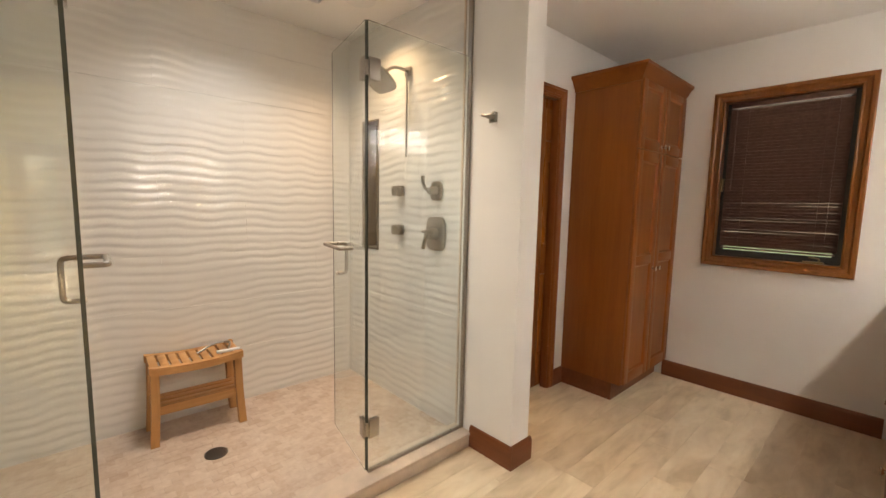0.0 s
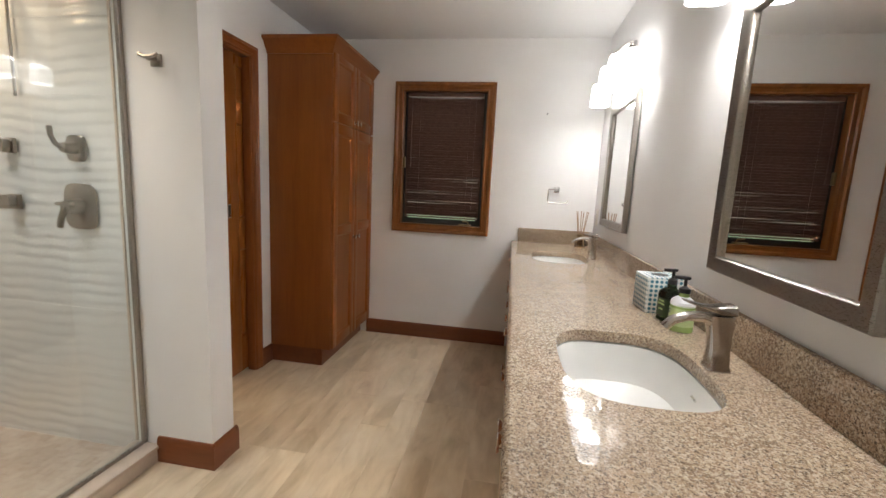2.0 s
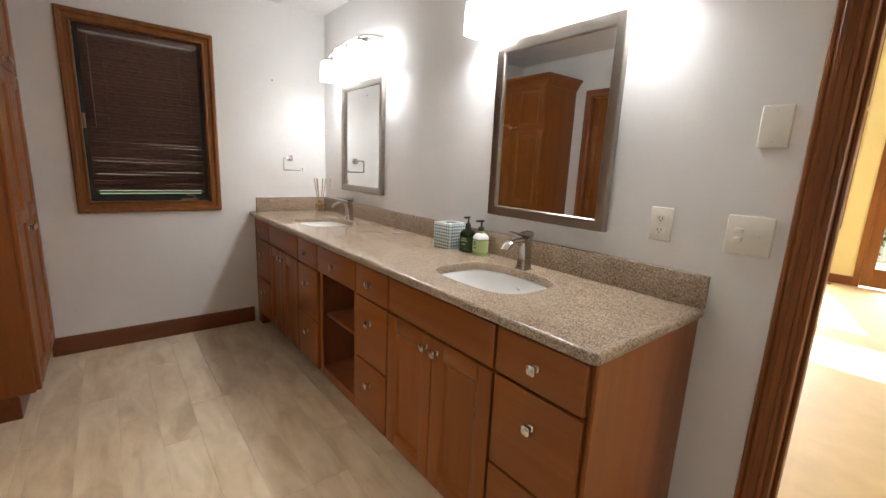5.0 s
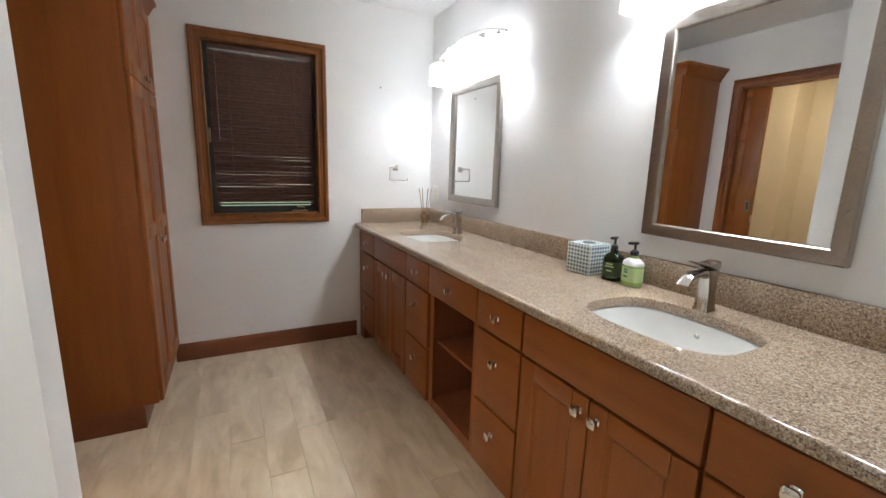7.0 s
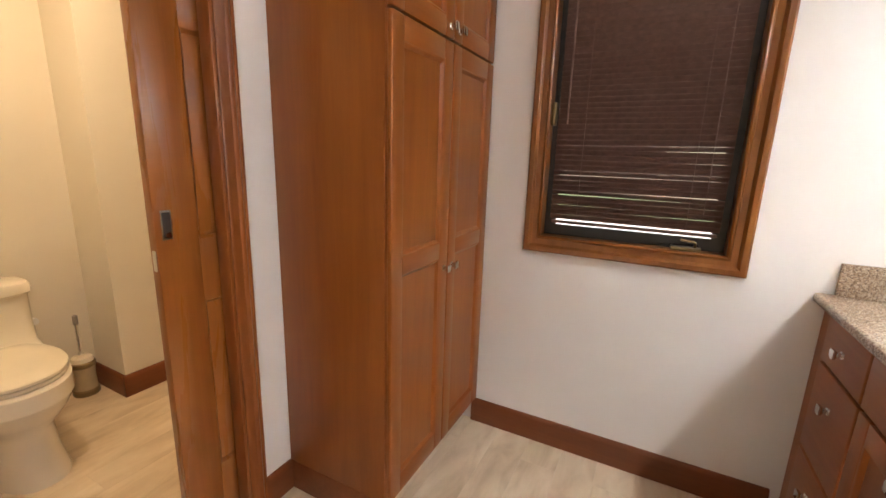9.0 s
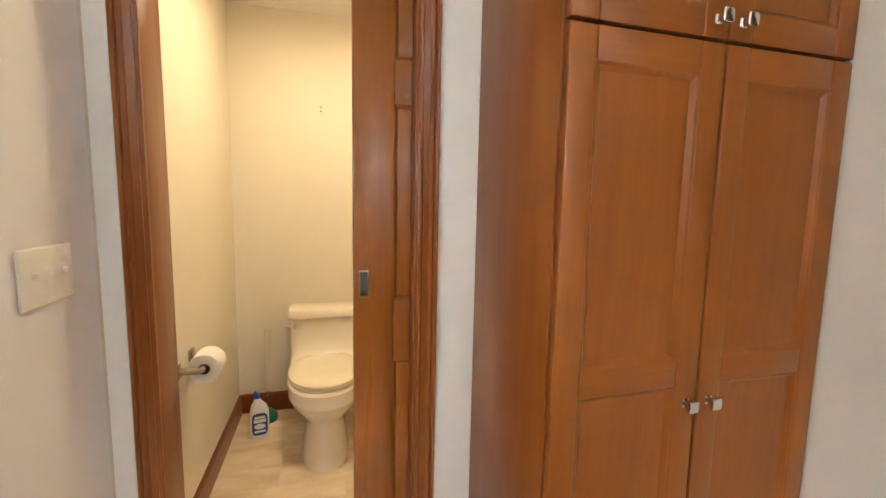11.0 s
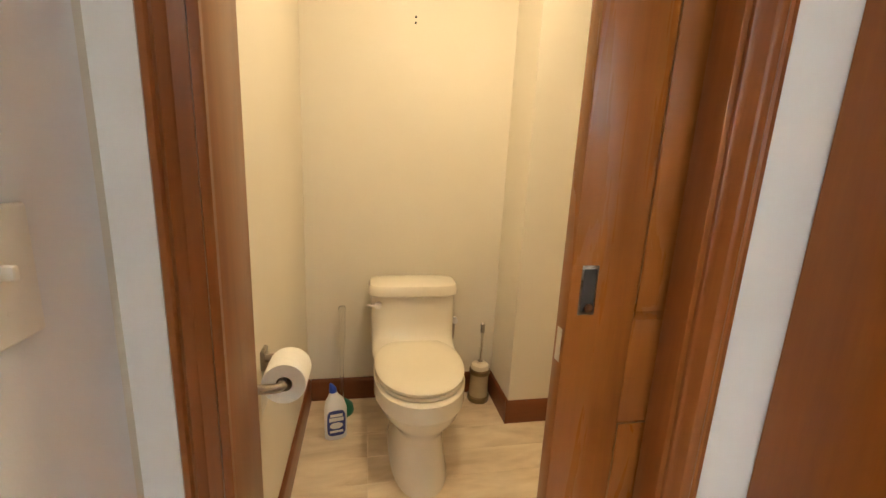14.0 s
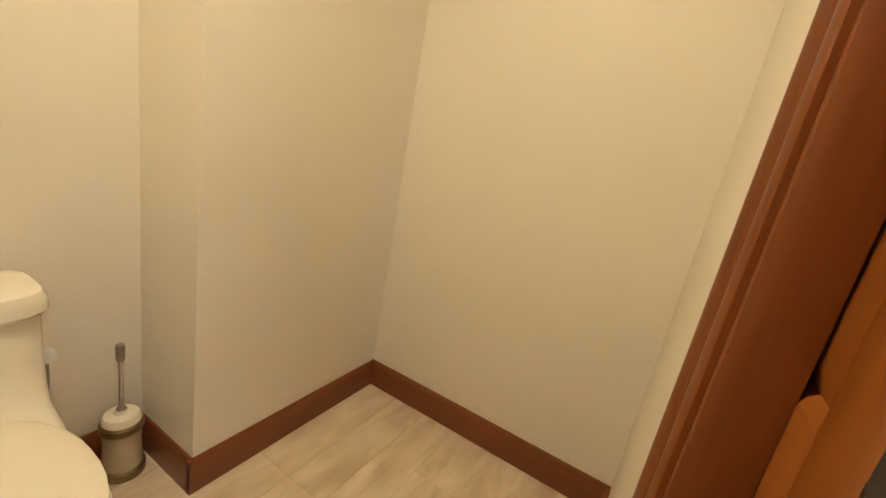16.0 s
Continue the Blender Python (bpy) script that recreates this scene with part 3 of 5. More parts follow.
# ---- tall linen cabinet ----
CX0, CX1, CY0, CY1 = 2.668, XE - 0.004, 1.467, YN - 0.003


def framed_door(name, parent, w, h, rails, t=0.02, stile=0.062, recess=0.012):
    """A framed door in x and z, front at y=-t, of two stiles, rails at the given z-spans and sunk panels with an ogee bead."""
    d = part(name, box(B(), 0.001, w - 0.001, -0.003, 0, 0.001, h - 0.001), CAB, parent)
    for x0 in (0, w - stile):
        part("stile", box(B(), x0, x0 + stile, -t, -0.0031, 0, h, 0.004, 3), CAB, d)
    for z0, z1 in rails:
        part("rail", box(B(), stile + 0.0003, w - stile - 0.0003, -t + 0.0006, -0.0031, z0, z1, 0.002), CAB_X, d)
    for a, b in zip(rails, rails[1:]):
        x0, x1, z0, z1 = stile, w - stile, a[1], b[0]
        bm = box(B(), x0 - 0.002, x1 + 0.002, -t + recess, -0.0031, z0 - 0.002, z1 + 0.002)
        sweep(bm, [(x0, -t + recess, z0), (x1, -t + recess, z0), (x1, -t + recess, z1), (x0, -t + recess, z1)], (0, -1, 0),
              [(-0.001, 0), (-0.001, recess - 0.001), (0.003, recess - 0.002), (0.006, recess - 0.0045), (0.014, 0.0006), (0.014, 0)], True)
        part("panel", bm, CAB, d)
    return d


def square_knob(parent, x, y, z):
    """A square flared knob on a thin stem; it points to -y of its parent."""
    bm = loft(B(), [[(x + a, y - d, z + c) for a, c, _ in superloop(0, 0, 0, r, r, 7, 20)] for d, r in ((0, 0.0105), (0.003, 0.010), (0.006, 0.0065), (0.012, 0.0065), (0.019, 0.0135), (0.0225, 0.0145), (0.0255, 0.0140), (0.0265, 0.0125))])
    return part("knob", bm, CHROME, parent, "square polished nickel knob")


cab = thing("linen_cabinet", "tall reddish-brown wooden linen cabinet with crown moulding", "cabinet", at=(CX0, CY0, 0))
cw, cd = CX1 - CX0, CY1 - CY0
bm = B()
box(bm, 0, cw, 0.002, cd, 0.118, 2.135, 0.002)
part("body", bm, CAB, cab)
part("face_shadow_gap", cube(0.003, cw - 0.003, 0.0, 0.0018, 0.122, 2.112), CAB_IN, cab)
bm = B()
box(bm, 0.012, cw, 0.075, cd, 0, 0.118)
part("plinth", bm, CAB_IN, cab)
part("base_trim", sweep(B(), [(cw, 0.075, 0), (0.012, 0.075, 0), (0.012, cd, 0)], (0, 0, 1), [(0, 0), (0.016, 0), (0.016, 0.102), (0.010, 0.118), (0, 0.118)]), BASE_X, cab)
part("crown_moulding", sweep(B(), [(cw, 0.0, 2.10), (0.0, 0.0, 2.10), (0.0, cd, 2.10)], (0, 0, 1),
                             [(-0.001, 0.0), (0.008, 0.0), (0.010, 0.016), (0.024, 0.032), (0.048, 0.072), (0.062, 0.080), (0.062, 0.098), (-0.001, 0.098)]), CAB_X, cab)
for i in range(2):
    w = (cw - 0.014) / 2
    x = 0.004 + i * (w + 0.006)
    lo_rails, up_rails = [(0, 0.075), (0.805, 0.865), (1.487, 1.553)], [(0, 0.062), (0.383, 0.425)]
    lo = framed_door("lower_door", cab, w, 1.553, lo_rails)
    lo.location = (x, 0.0, 0.127)
    up = framed_door("upper_door", cab, w, 0.425, up_rails)
    up.location = (x, 0.0, 1.688)
    kx = w - 0.03 if i == 0 else 0.03
    square_knob(lo, kx, -0.02, 0.765)
    square_knob(up, kx, -0.02, 0.036)

# ---- vanity ----
VF, CT = 0.222, 0.895
VB = YS + 0.004
vx = [0.462, 0.772, 1.386, 1.676, 2.135, 2.432, 3.009, 3.32]


def vanity_unit(name, label, x0, x1):
    u = thing(name, label, "cabinet", "vanity base units", at=(x0, VF, 0))
    return u, x1 - x0


def carcass(u, w, front_hole=None, z0=0.105, sink=False):
    d = VF - VB
    bm = B()
    if sink:
        box(bm, 0.0008, w - 0.0008, -d, 0, z0, 0.69)
        box(bm, 0.0008, 0.019, -d, 0, 0.69, 0.864)
        box(bm, w - 0.019, w - 0.0008, -d, 0, 0.69, 0.864)
        box(bm, 0.019, w - 0.019, -0.019, 0, 0.69, 0.864)
    elif front_hole is None:
        box(bm, 0.0008, w - 0.0008, -0.0 - d, -0.0, z0, 0.864)
    else:
        bm.free()
        for x0, x1 in ((0.0008, 0.019), (w - 0.019, w - 0.0008)):
            part("side_panel", cube(x0, x1, -d, 0, z0, 0.864), CAB_IN, u)
        part("back_panel", cube(0.0195, w - 0.0195, -d, -d + 0.01, z0, 0.864), CAB_IN, u)
        part("bottom_panel", cube(0.0195, w - 0.0195, -d + 0.0105, 0, z0, z0 + 0.045), CAB_IN, u)
        part("drawer_box", cube(0.0195, w - 0.0195, -d + 0.0105, 0, 0.70, 0.864), CAB_IN, u)
    if front_hole is None:
        part("body", bm, CAB, u)
    part("toe_kick", cube(0.0008, w - 0.0008, -d, -0.07, 0, z0), CAB_IN, u)


def flip(ob):
    """Turns a front built towards -y to face +y."""
    ob.rotation_euler = (0, 0, math.pi)
    return ob


def drawer_front(u, x0, x1, z0, z1, knob=True):
    w, h = x1 - x0, z1 - z0
    bm = B()
    box(bm, 0, w, -0.02, 0, 0, h, 0.004, 3)
    f = flip(part("drawer_front", bm, CAB_X, u))
    f.location = (x1, 0, z0)
    if knob:
        square_knob(f, w / 2, -0.02, h / 2 + (0.0 if h < 0.2 else 0.048))
    return f


def cab_door(u, x0, x1, z0, z1, knob_side):
    w, h = x1 - x0, z1 - z0
    rails = [(0, 0.062), (h - 0.062, h)]
    f = flip(framed_door("door", u, w, h, rails))
    f.location = (x1, 0, z0)
    square_knob(f, 0.03 if knob_side > 0 else w - 0.03, -0.02, h - 0.045)
    return f


ZT0, ZT1 = 0.712, 0.853
for k, (a, b) in enumerate(((0, 1), (2, 3), (4, 5), (6, 7))):
    u, w = vanity_unit("drawer_unit", "reddish-brown wooden vanity unit with three drawers under the granite top", vx[a], vx[b])
    carcass(u, w)
    for z0, z1 in ((ZT0, ZT1), (0.410, 0.702), (0.118, 0.400)):
        drawer_front(u, 0.005, w - 0.005, z0, z1)
for a, b in ((1, 2), (5, 6)):
    u, w = vanity_unit("sink_cabinet", "reddish-brown wooden sink cabinet with two panelled doors", vx[a], vx[b])
    carcass(u, w, sink=True)
    drawer_front(u, 0.005, w - 0.005, ZT0, ZT1, False)
    cab_door(u, 0.005, w / 2 - 0.002, 0.118, 0.702, 1)
    cab_door(u, w / 2 + 0.002, w - 0.005, 0.118, 0.702, -1)
u, w = vanity_unit("open_shelf_unit", "reddish-brown wooden vanity unit with one drawer above open shelves", vx[3], vx[4])
carcass(u, w, True)
drawer_front(u, 0.005, w - 0.005, ZT0, ZT1)
part("shelf", box(B(), 0.019, w - 0.019, VB - VF + 0.01, -0.03, 0.445, 0.463, 0.001), CAB_IN, u)
for x0 in (0.001, w - 0.04):
    part("face_stile", cube(x0, x0 + 0.039, 0, 0.004, 0.105, 0.705), CAB, u)
u, w = vanity_unit("filler_panel", "narrow reddish-brown filler panel between vanity and wall", vx[7], XE - 0.003)
part("board", cube(0.001, w, VB - VF, 0.0, 0.0, 0.864), CAB, u)
u, w = vanity_unit("end_panel", "reddish-brown wooden end panel of the vanity", vx[0] - 0.012, vx[0])
part("board", cube(0, w - 0.0006, VB - VF, 0.0, 0.0, 0.864), CAB, u)

# granite top with two undermount bowls
CF, CE = 0.260, 0.437
SINKS = [(1.074, -0.040), (2.712, -0.040)]
SHX, SHYY = 0.222, 0.167


def counter():
    bm = B()
    rx = 0.012
    yb, yf = VB + 0.002, CF - rx

    def quad(x0, x1, y0, y1):
        bm.faces.new([bm.verts.new(p) for p in ((x0, y0, CT), (x1, y0, CT), (x1, y1, CT), (x0, y1, CT))])
    N = 48
    xs = [CE + rx]
    for cx, cy in SINKS:
        hx, y0, y1 = 0.29, yb, yf
        quad(xs[-1], cx - hx, yb, yf)
        xs.append(cx + hx)
        inner, outer, low = [], [], []
        my, hy = (y0 + y1) / 2, (y1 - y0) / 2
        for i in range(N):
            a = 2 * math.pi * i / N
            c, s = math.cos(a), math.sin(a)
            k = (abs(c) ** 3.2 + abs(s) ** 3.2) ** (-1 / 3.2)
            inner.append((cx + SHX * k * c, cy + SHYY * k * s))
            q = max(abs(c), abs(s))
            outer.append((cx + hx * c / q, my + hy * s / q))
        rows = []
        for lp, z in ((outer, CT), ([(cx + (x - cx) * 1.012, cy + (y - cy) * 1.012) for x, y in inner], CT), (inner, CT - 0.004), (inner, CT - 0.032)):
            rows.append([bm.verts.new((x, y, z)) for x, y in lp])
        for a, b in zip(rows, rows[1:]):
            ring_faces(bm, a, b)
    quad(xs[-1], XE - 0.003, yb, yf)
    prof = [(0, 0.0), (-0.006, -0.0015), (-0.010, -0.005), (-0.012, -0.010), (-0.012, -0.022), (-0.009, -0.029), (-0.004, -0.031), (0.03, -0.031)]
    front = [(XE - 0.003, yf, CT), (CE + 0.024, yf, CT)]
    # rounded outer corner
    for k in range(1, 6):
        a = math.pi / 2 * k / 6
        front.append((CE + 0.024 - (0.024 - rx) * math.sin(a), yf - (0.024 - rx) * (1 - math.cos(a)), CT))
    front.append((CE + rx, yf - 0.024, CT))
    front.append((CE + rx, yb, CT))
    sweep(bm, front, (0, 0, 1), prof)
    bmesh.ops.remove_doubles(bm, verts=bm.verts, dist=0.0004)
    return bm


top = solid("countertop", counter(), GRANITE, "speckled brown and beige granite vanity top with rounded front edge", "countertop")
for f in top.data.polygons:
    if f.center.z > CT - 0.0005 and f.normal.z < 0:
        f.flip()
top.data.update()
bm = B()
box(bm, CE - 0.002, XE - 0.004, VB + 0.0, VB + 0.02, CT + 0.0005, 1.003, 0.003)
solid("backsplash", bm, GRANITE, "speckled brown granite backsplash standing on the vanity top", "backsplash")
solid("side_splash", box(B(), XE - 0.024, XE - 0.004, VB + 0.021, CF - 0.05, CT + 0.0005, 1.003, 0.003), GRANITE, "speckled brown granite side splash at the window wall", "backsplash")
for cx, cy in SINKS:
    s = thing("sink", "white porcelain undermount sink in the granite top", "sink", "two vanity sinks", at=(cx, cy, 0))
    lo = []
    for sc, z in ((1.07, CT - 0.033), (1.0, CT - 0.036), (0.985, CT - 0.06), (0.95, CT - 0.105), (0.86, CT - 0.14), (0.62, CT - 0.155), (0.12, CT - 0.162)):
        lo.append(superloop(0, 0, z, SHX * sc, SHYY * sc, 3.2))
    part("bowl", loft(B(), lo, False, True), PORCELAIN, s)
    bm = B()
    lathe(bm, [(0.0, CT - 0.161), (0.024, CT - 0.161), (0.024, CT - 0.157), (0.014, CT - 0.156), (0.0005, CT - 0.158)], 20)
    part("drain", bm, CHROME, s, "chrome drain")
    bm = B()
    tube(bm, [(0, -SHYY * 0.955, CT - 0.075), (0, -SHYY * 0.93, CT - 0.078)], 0.009, 14)
    part("overflow", bm, CHROME, s)


def faucet(x, y):
    f = thing("faucet", "brushed nickel single-lever faucet with an arched spout on the granite top", "faucet", "two vanity faucets", at=(x, y, CT))
    f.scale = (1.02, 1.02, 1.02)
    secs = []
    for z, cy, hx, hy in ((0, 0, 0.0255, 0.0255), (0.005, 0, 0.0255, 0.0255), (0.012, 0.0, 0.0225, 0.0225), (0.05, 0.001, 0.0205, 0.0205), (0.085, 0.003, 0.0205, 0.0225), (0.115, 0.006, 0.0215, 0.027), (0.132, 0.006, 0.0215, 0.027)):
        secs.append(superloop(0, cy, z, hx, hy, 7, 24))
    part("body", loft(B(), secs), FAUCET, f)
    sp = []
    for y0, z0, tilt, hw, hh in ((0.012, 0.112, 12, 0.019, 0.016), (0.045, 0.124, 4, 0.018, 0.011), (0.08, 0.122, -14, 0.018, 0.008), (0.108, 0.110, -38, 0.0185, 0.007), (0.124, 0.092, -60, 0.019, 0.0065)):
        t = radians(tilt)
        sp.append([(a, y0 - b * math.sin(t), z0 + b * math.cos(t)) for a, b, _ in superloop(0, 0, 0, hw, hh, 4, 16)])
    part("spout", loft(B(), sp), FAUCET, f)
    lv = []
    for y0, lo, hi, hw in ((-0.0215, 0.1345, 0.156, 0.0205), (-0.019, 0.1335, 0.1595, 0.0215), (0.012, 0.1335, 0.156, 0.0215), (0.028, 0.140, 0.1525, 0.0205), (0.044, 0.1455, 0.1535, 0.019), (0.070, 0.153, 0.1585, 0.0175), (0.088, 0.159, 0.1625, 0.016)):
        zc, hh = (lo + hi) / 2, (hi - lo) / 2
        lv.append([(a, y0, zc + b) for a, b, _ in superloop(0, 0, 0, hw, hh, 7, 20)])
    part("lever", loft(B(), lv), FAUCET, f)
    return f


for cx, cy in SINKS:
    faucet(cx + 0.018, -0.243)


# ---- mirrors and vanity lights ----
def wall_mirror(x0, x1, z0, z1, rz=0.0):
    m = thing("wall_mirror", "rectangular wall mirror in a brushed silver metal frame", "mirror", "two vanity mirrors", at=((x0 + x1) / 2, YS + 0.005, (z0 + z1) / 2), rz=rz)
    hx, hz = (x1 - x0) / 2, (z1 - z0) / 2
    pts = [(-hx, 0.002, -hz), (hx, 0.002, -hz), (hx, 0.002, hz), (-hx, 0.002, hz)]
    part("frame", sweep(B(), pts, (0, 1, 0), [(0, 0), (0, 0.024), (-0.004, 0.028), (-0.010, 0.028), (-0.034, 0.022), (-0.040, 0.022), (-0.043, 0.019), (-0.0445, 0.013), (-0.0445, 0.0)], True), SATIN, m)
    part("mirror_glass", cube(-hx + 0.043, hx - 0.043, 0.006, 0.011, -hz + 0.043, hz - 0.043), MIRROR, m)


wall_mirror(0.802, 1.424, 1.090, 1.860, -0.8)
wall_mirror(2.442, 3.048, 1.093, 1.860)


def vanity_light(x):
    v = thing("vanity_light", "wall light with arched nickel bar and four lit glass shades", "wall lamp", "two vanity lights", at=(x, YS, 1.99))
    part("back_plate", box(B(), -0.075, 0.075, 0.002, 0.022, 0.055, 0.165, 0.006), NICKEL, v)
    part("stem", tube(B(), [(0, 0.02, 0.115), (0, 0.095, 0.125)], 0.01, 12), NICKEL, v)
    arc = [(0.43 * k / 10, 0.10, 0.128 - 0.075 * (k / 10) ** 2) for k in range(-10, 11)]
    part("arched_bar", tube(B(), arc, 0.009, 10), NICKEL, v)
    for k in (-1.5, -0.5, 0.5, 1.5):
        cx = k * 0.24
        zt = 0.128 - 0.075 * (cx / 0.43) ** 2 - 0.008
        part("socket_cap", lathe(B(), [(0.010, zt + 0.012), (0.012, zt - 0.01), (0.026, zt - 0.022), (0.026, zt - 0.034)], 16, (cx, 0.10, 0)), NICKEL, v)
        z1 = zt - 0.036
        loops = [superloop(cx, 0.10, z1 - dz, r, r, 5, 20) for r, dz in ((0.03, 0.0), (0.05, 0.004), (0.057, 0.014), (0.060, 0.13), (0.055, 0.13), (0.052, 0.02))]
        sh = part("shade", loft(B(), loops, True, True), SHADE, v, "glowing opal glass shade")
        # added glowing ring that fills the ceiling with light from above the shade
        part("up_glow_ring", loft(B(), [superloop(cx, 0.10, z1 + dz, r, r, 5, 20) for r, dz in ((0.052, 0.0002), (0.052, 0.003), (0.030, 0.006), (0.028, 0.0002))], False, False), UP_GLOW, sh)
        part("frosted_diffuser", lathe(B(), [(0.002, z1 - 0.097), (0.030, z1 - 0.096), (0.046, z1 - 0.093), (0.050, z1 - 0.087)], 20, (cx, 0.10, 0)), BULB, sh)
    return v


vanity_light(1.117)
vanity_light(2.745)


# ---- outlets and switches ----
def wall_plate(name, label, w, h, at, rz, kind):
    p = thing(name, label, "switch plate" if kind != "outlet" else "outlet", at=at, rz=rz)
    part("plate", box(B(), -w / 2, w / 2, -0.007, 0, -h / 2, h / 2, 0.004, 3), IVORY, p)
    if kind == "outlet":
        for z in (-0.02, 0.02):
            f = part("socket", loft(B(), [[(x, -0.006 - d, z + y) for x, y, _ in superloop(0, 0, 0, 0.017, 0.0145, 3, 20)] for d in (0, 0.0025)]), IVORY, p)
            # socket holes are dark pieces on the face, coloured as their inner shade
            for x in (-0.006, 0.006):
                part("slot", cube(x - 0.001, x + 0.001, -0.0095, -0.0085, z - 0.003, z + 0.006), SLOT, f)
            part("ground_hole", tube(B(), [(0, -0.0085, z - 0.008), (0, -0.0094, z - 0.008)], 0.0025, 8), SLOT, f)
        part("screw", tube(B(), [(0, -0.005, 0), (0, -0.0072, 0)], 0.003, 8), NICKEL, p)
    elif kind == "blank":
        for z in (-0.042, 0.042):
            part("screw", tube(B(), [(0, -0.005, z), (0, -0.0075, z)], 0.003, 8), NICKEL, p)
    elif kind == "combo":
        for z in (-0.014, 0.014):
            part("push_switch", box(B(), -0.036, -0.014, -0.013, -0.005, z - 0.008, z + 0.008, 0.003), IVORY, p)
        part("toggle", box(B(), 0.021, 0.028, -0.017, -0.005, -0.004, 0.009, 0.0025), IVORY, p)
    else:
        for x in (-0.046, 0, 0.046):
            part("toggle", box(B(), x - 0.004, x + 0.004, -0.017, -0.005, -0.002, 0.011, 0.0025), IVORY, p)
            for z in (-0.03, 0.03):
                part("screw", tube(B(), [(x, -0.005, z), (x, -0.0072, z)], 0.0028, 8), IVORY, p)
    return p


wall_plate("outlet", "ivory double electrical outlet on the wall above the vanity", 0.072, 0.115, (0.612, YS, 1.146), 180, "outlet")
wall_plate("outlet", "ivory double electrical outlet in the corner above the reed diffuser", 0.072, 0.115, (3.315, YS, 1.125), 180, "outlet")
wall_plate("switch_plate", "ivory switch plate with three small switches on the wall", 0.118, 0.118, (0.358, YS, 1.144), 180, "combo")
wall_plate("blank_plate", "ivory blank cover plate on the wall", 0.074, 0.116, (0.344, YS, 1.455), 180, "blank")
wall_plate("switch_plate", "ivory triple switch plate on the wall end beside the toilet door", 0.165, 0.116, (STUB1, 1.715, 1.178), 90, "triple")

# ---- towel ring, hook, wall nails ----
t = thing("towel_ring", "square polished nickel towel ring on the window wall", "towel ring", at=(XE, -0.062, 1.315))
part("mount", box(B(), -0.012, 0, -0.022, 0.022, -0.022, 0.022, 0.003), CHROME, t)
part("arm", box(B(), -0.055, -0.01, -0.008, 0.008, -0.008, 0.008, 0.002), CHROME, t)
part("ring", tube(B(), bend([(-0.05, 0.0, 0.004), (-0.05, 0.065, 0.004), (-0.05, 0.065, -0.095), (-0.05, -0.085, -0.095), (-0.05, -0.085, -0.075)], 0.008), 0.0055, 8), CHROME, t)
t = thing("robe_hook", "brushed nickel robe hook on the wall end", "hook", at=(STUB0, 1.69, 1.735))
part("mount", box(B(), -0.010, 0, -0.024, 0.024, -0.024, 0.024, 0.003), SATIN, t)
part("arm", box(B(), -0.045, -0.008, -0.009, 0.009, -0.009, 0.009, 0.002), SATIN, t)
part("hook_bar", tube(B(), [(-0.042, -0.040, 0.014), (-0.046, -0.015, 0.003), (-0.046, 0.015, 0.003), (-0.042, 0.040, 0.014)], 0.0075, 8), SATIN, t)
for x, y, z, a, b in ((XE, 0.056, 1.89, -0.006, 0), (2.20, TY1, 1.90, 0, -0.006), (2.20, TY1, 1.875, 0, -0.006)):
    solid("wall_anchor", tube(B(), [(0, 0, 0), (a, b, 0)], 0.005, 8), SLOT, "small dark screw anchor stuck in the painted wall", "screw", at=(x, y, z))

# ---- things on the vanity ----
t = thing("tissue_box", "white and blue patterned cube tissue box on the granite top", "tissue box", at=(1.618, -0.272, CT + 0.0005), rz=4)
part("box_cover", box(B(), -0.062, 0.062, -0.062, 0.062, 0, 0.128, 0.004), TISSUE, t)
# dark disc on the top paints the shade inside the box
part("opening", lathe(B(), [(0.028, 0.1275), (0.028, 0.1288)], 20), SLOT, t)


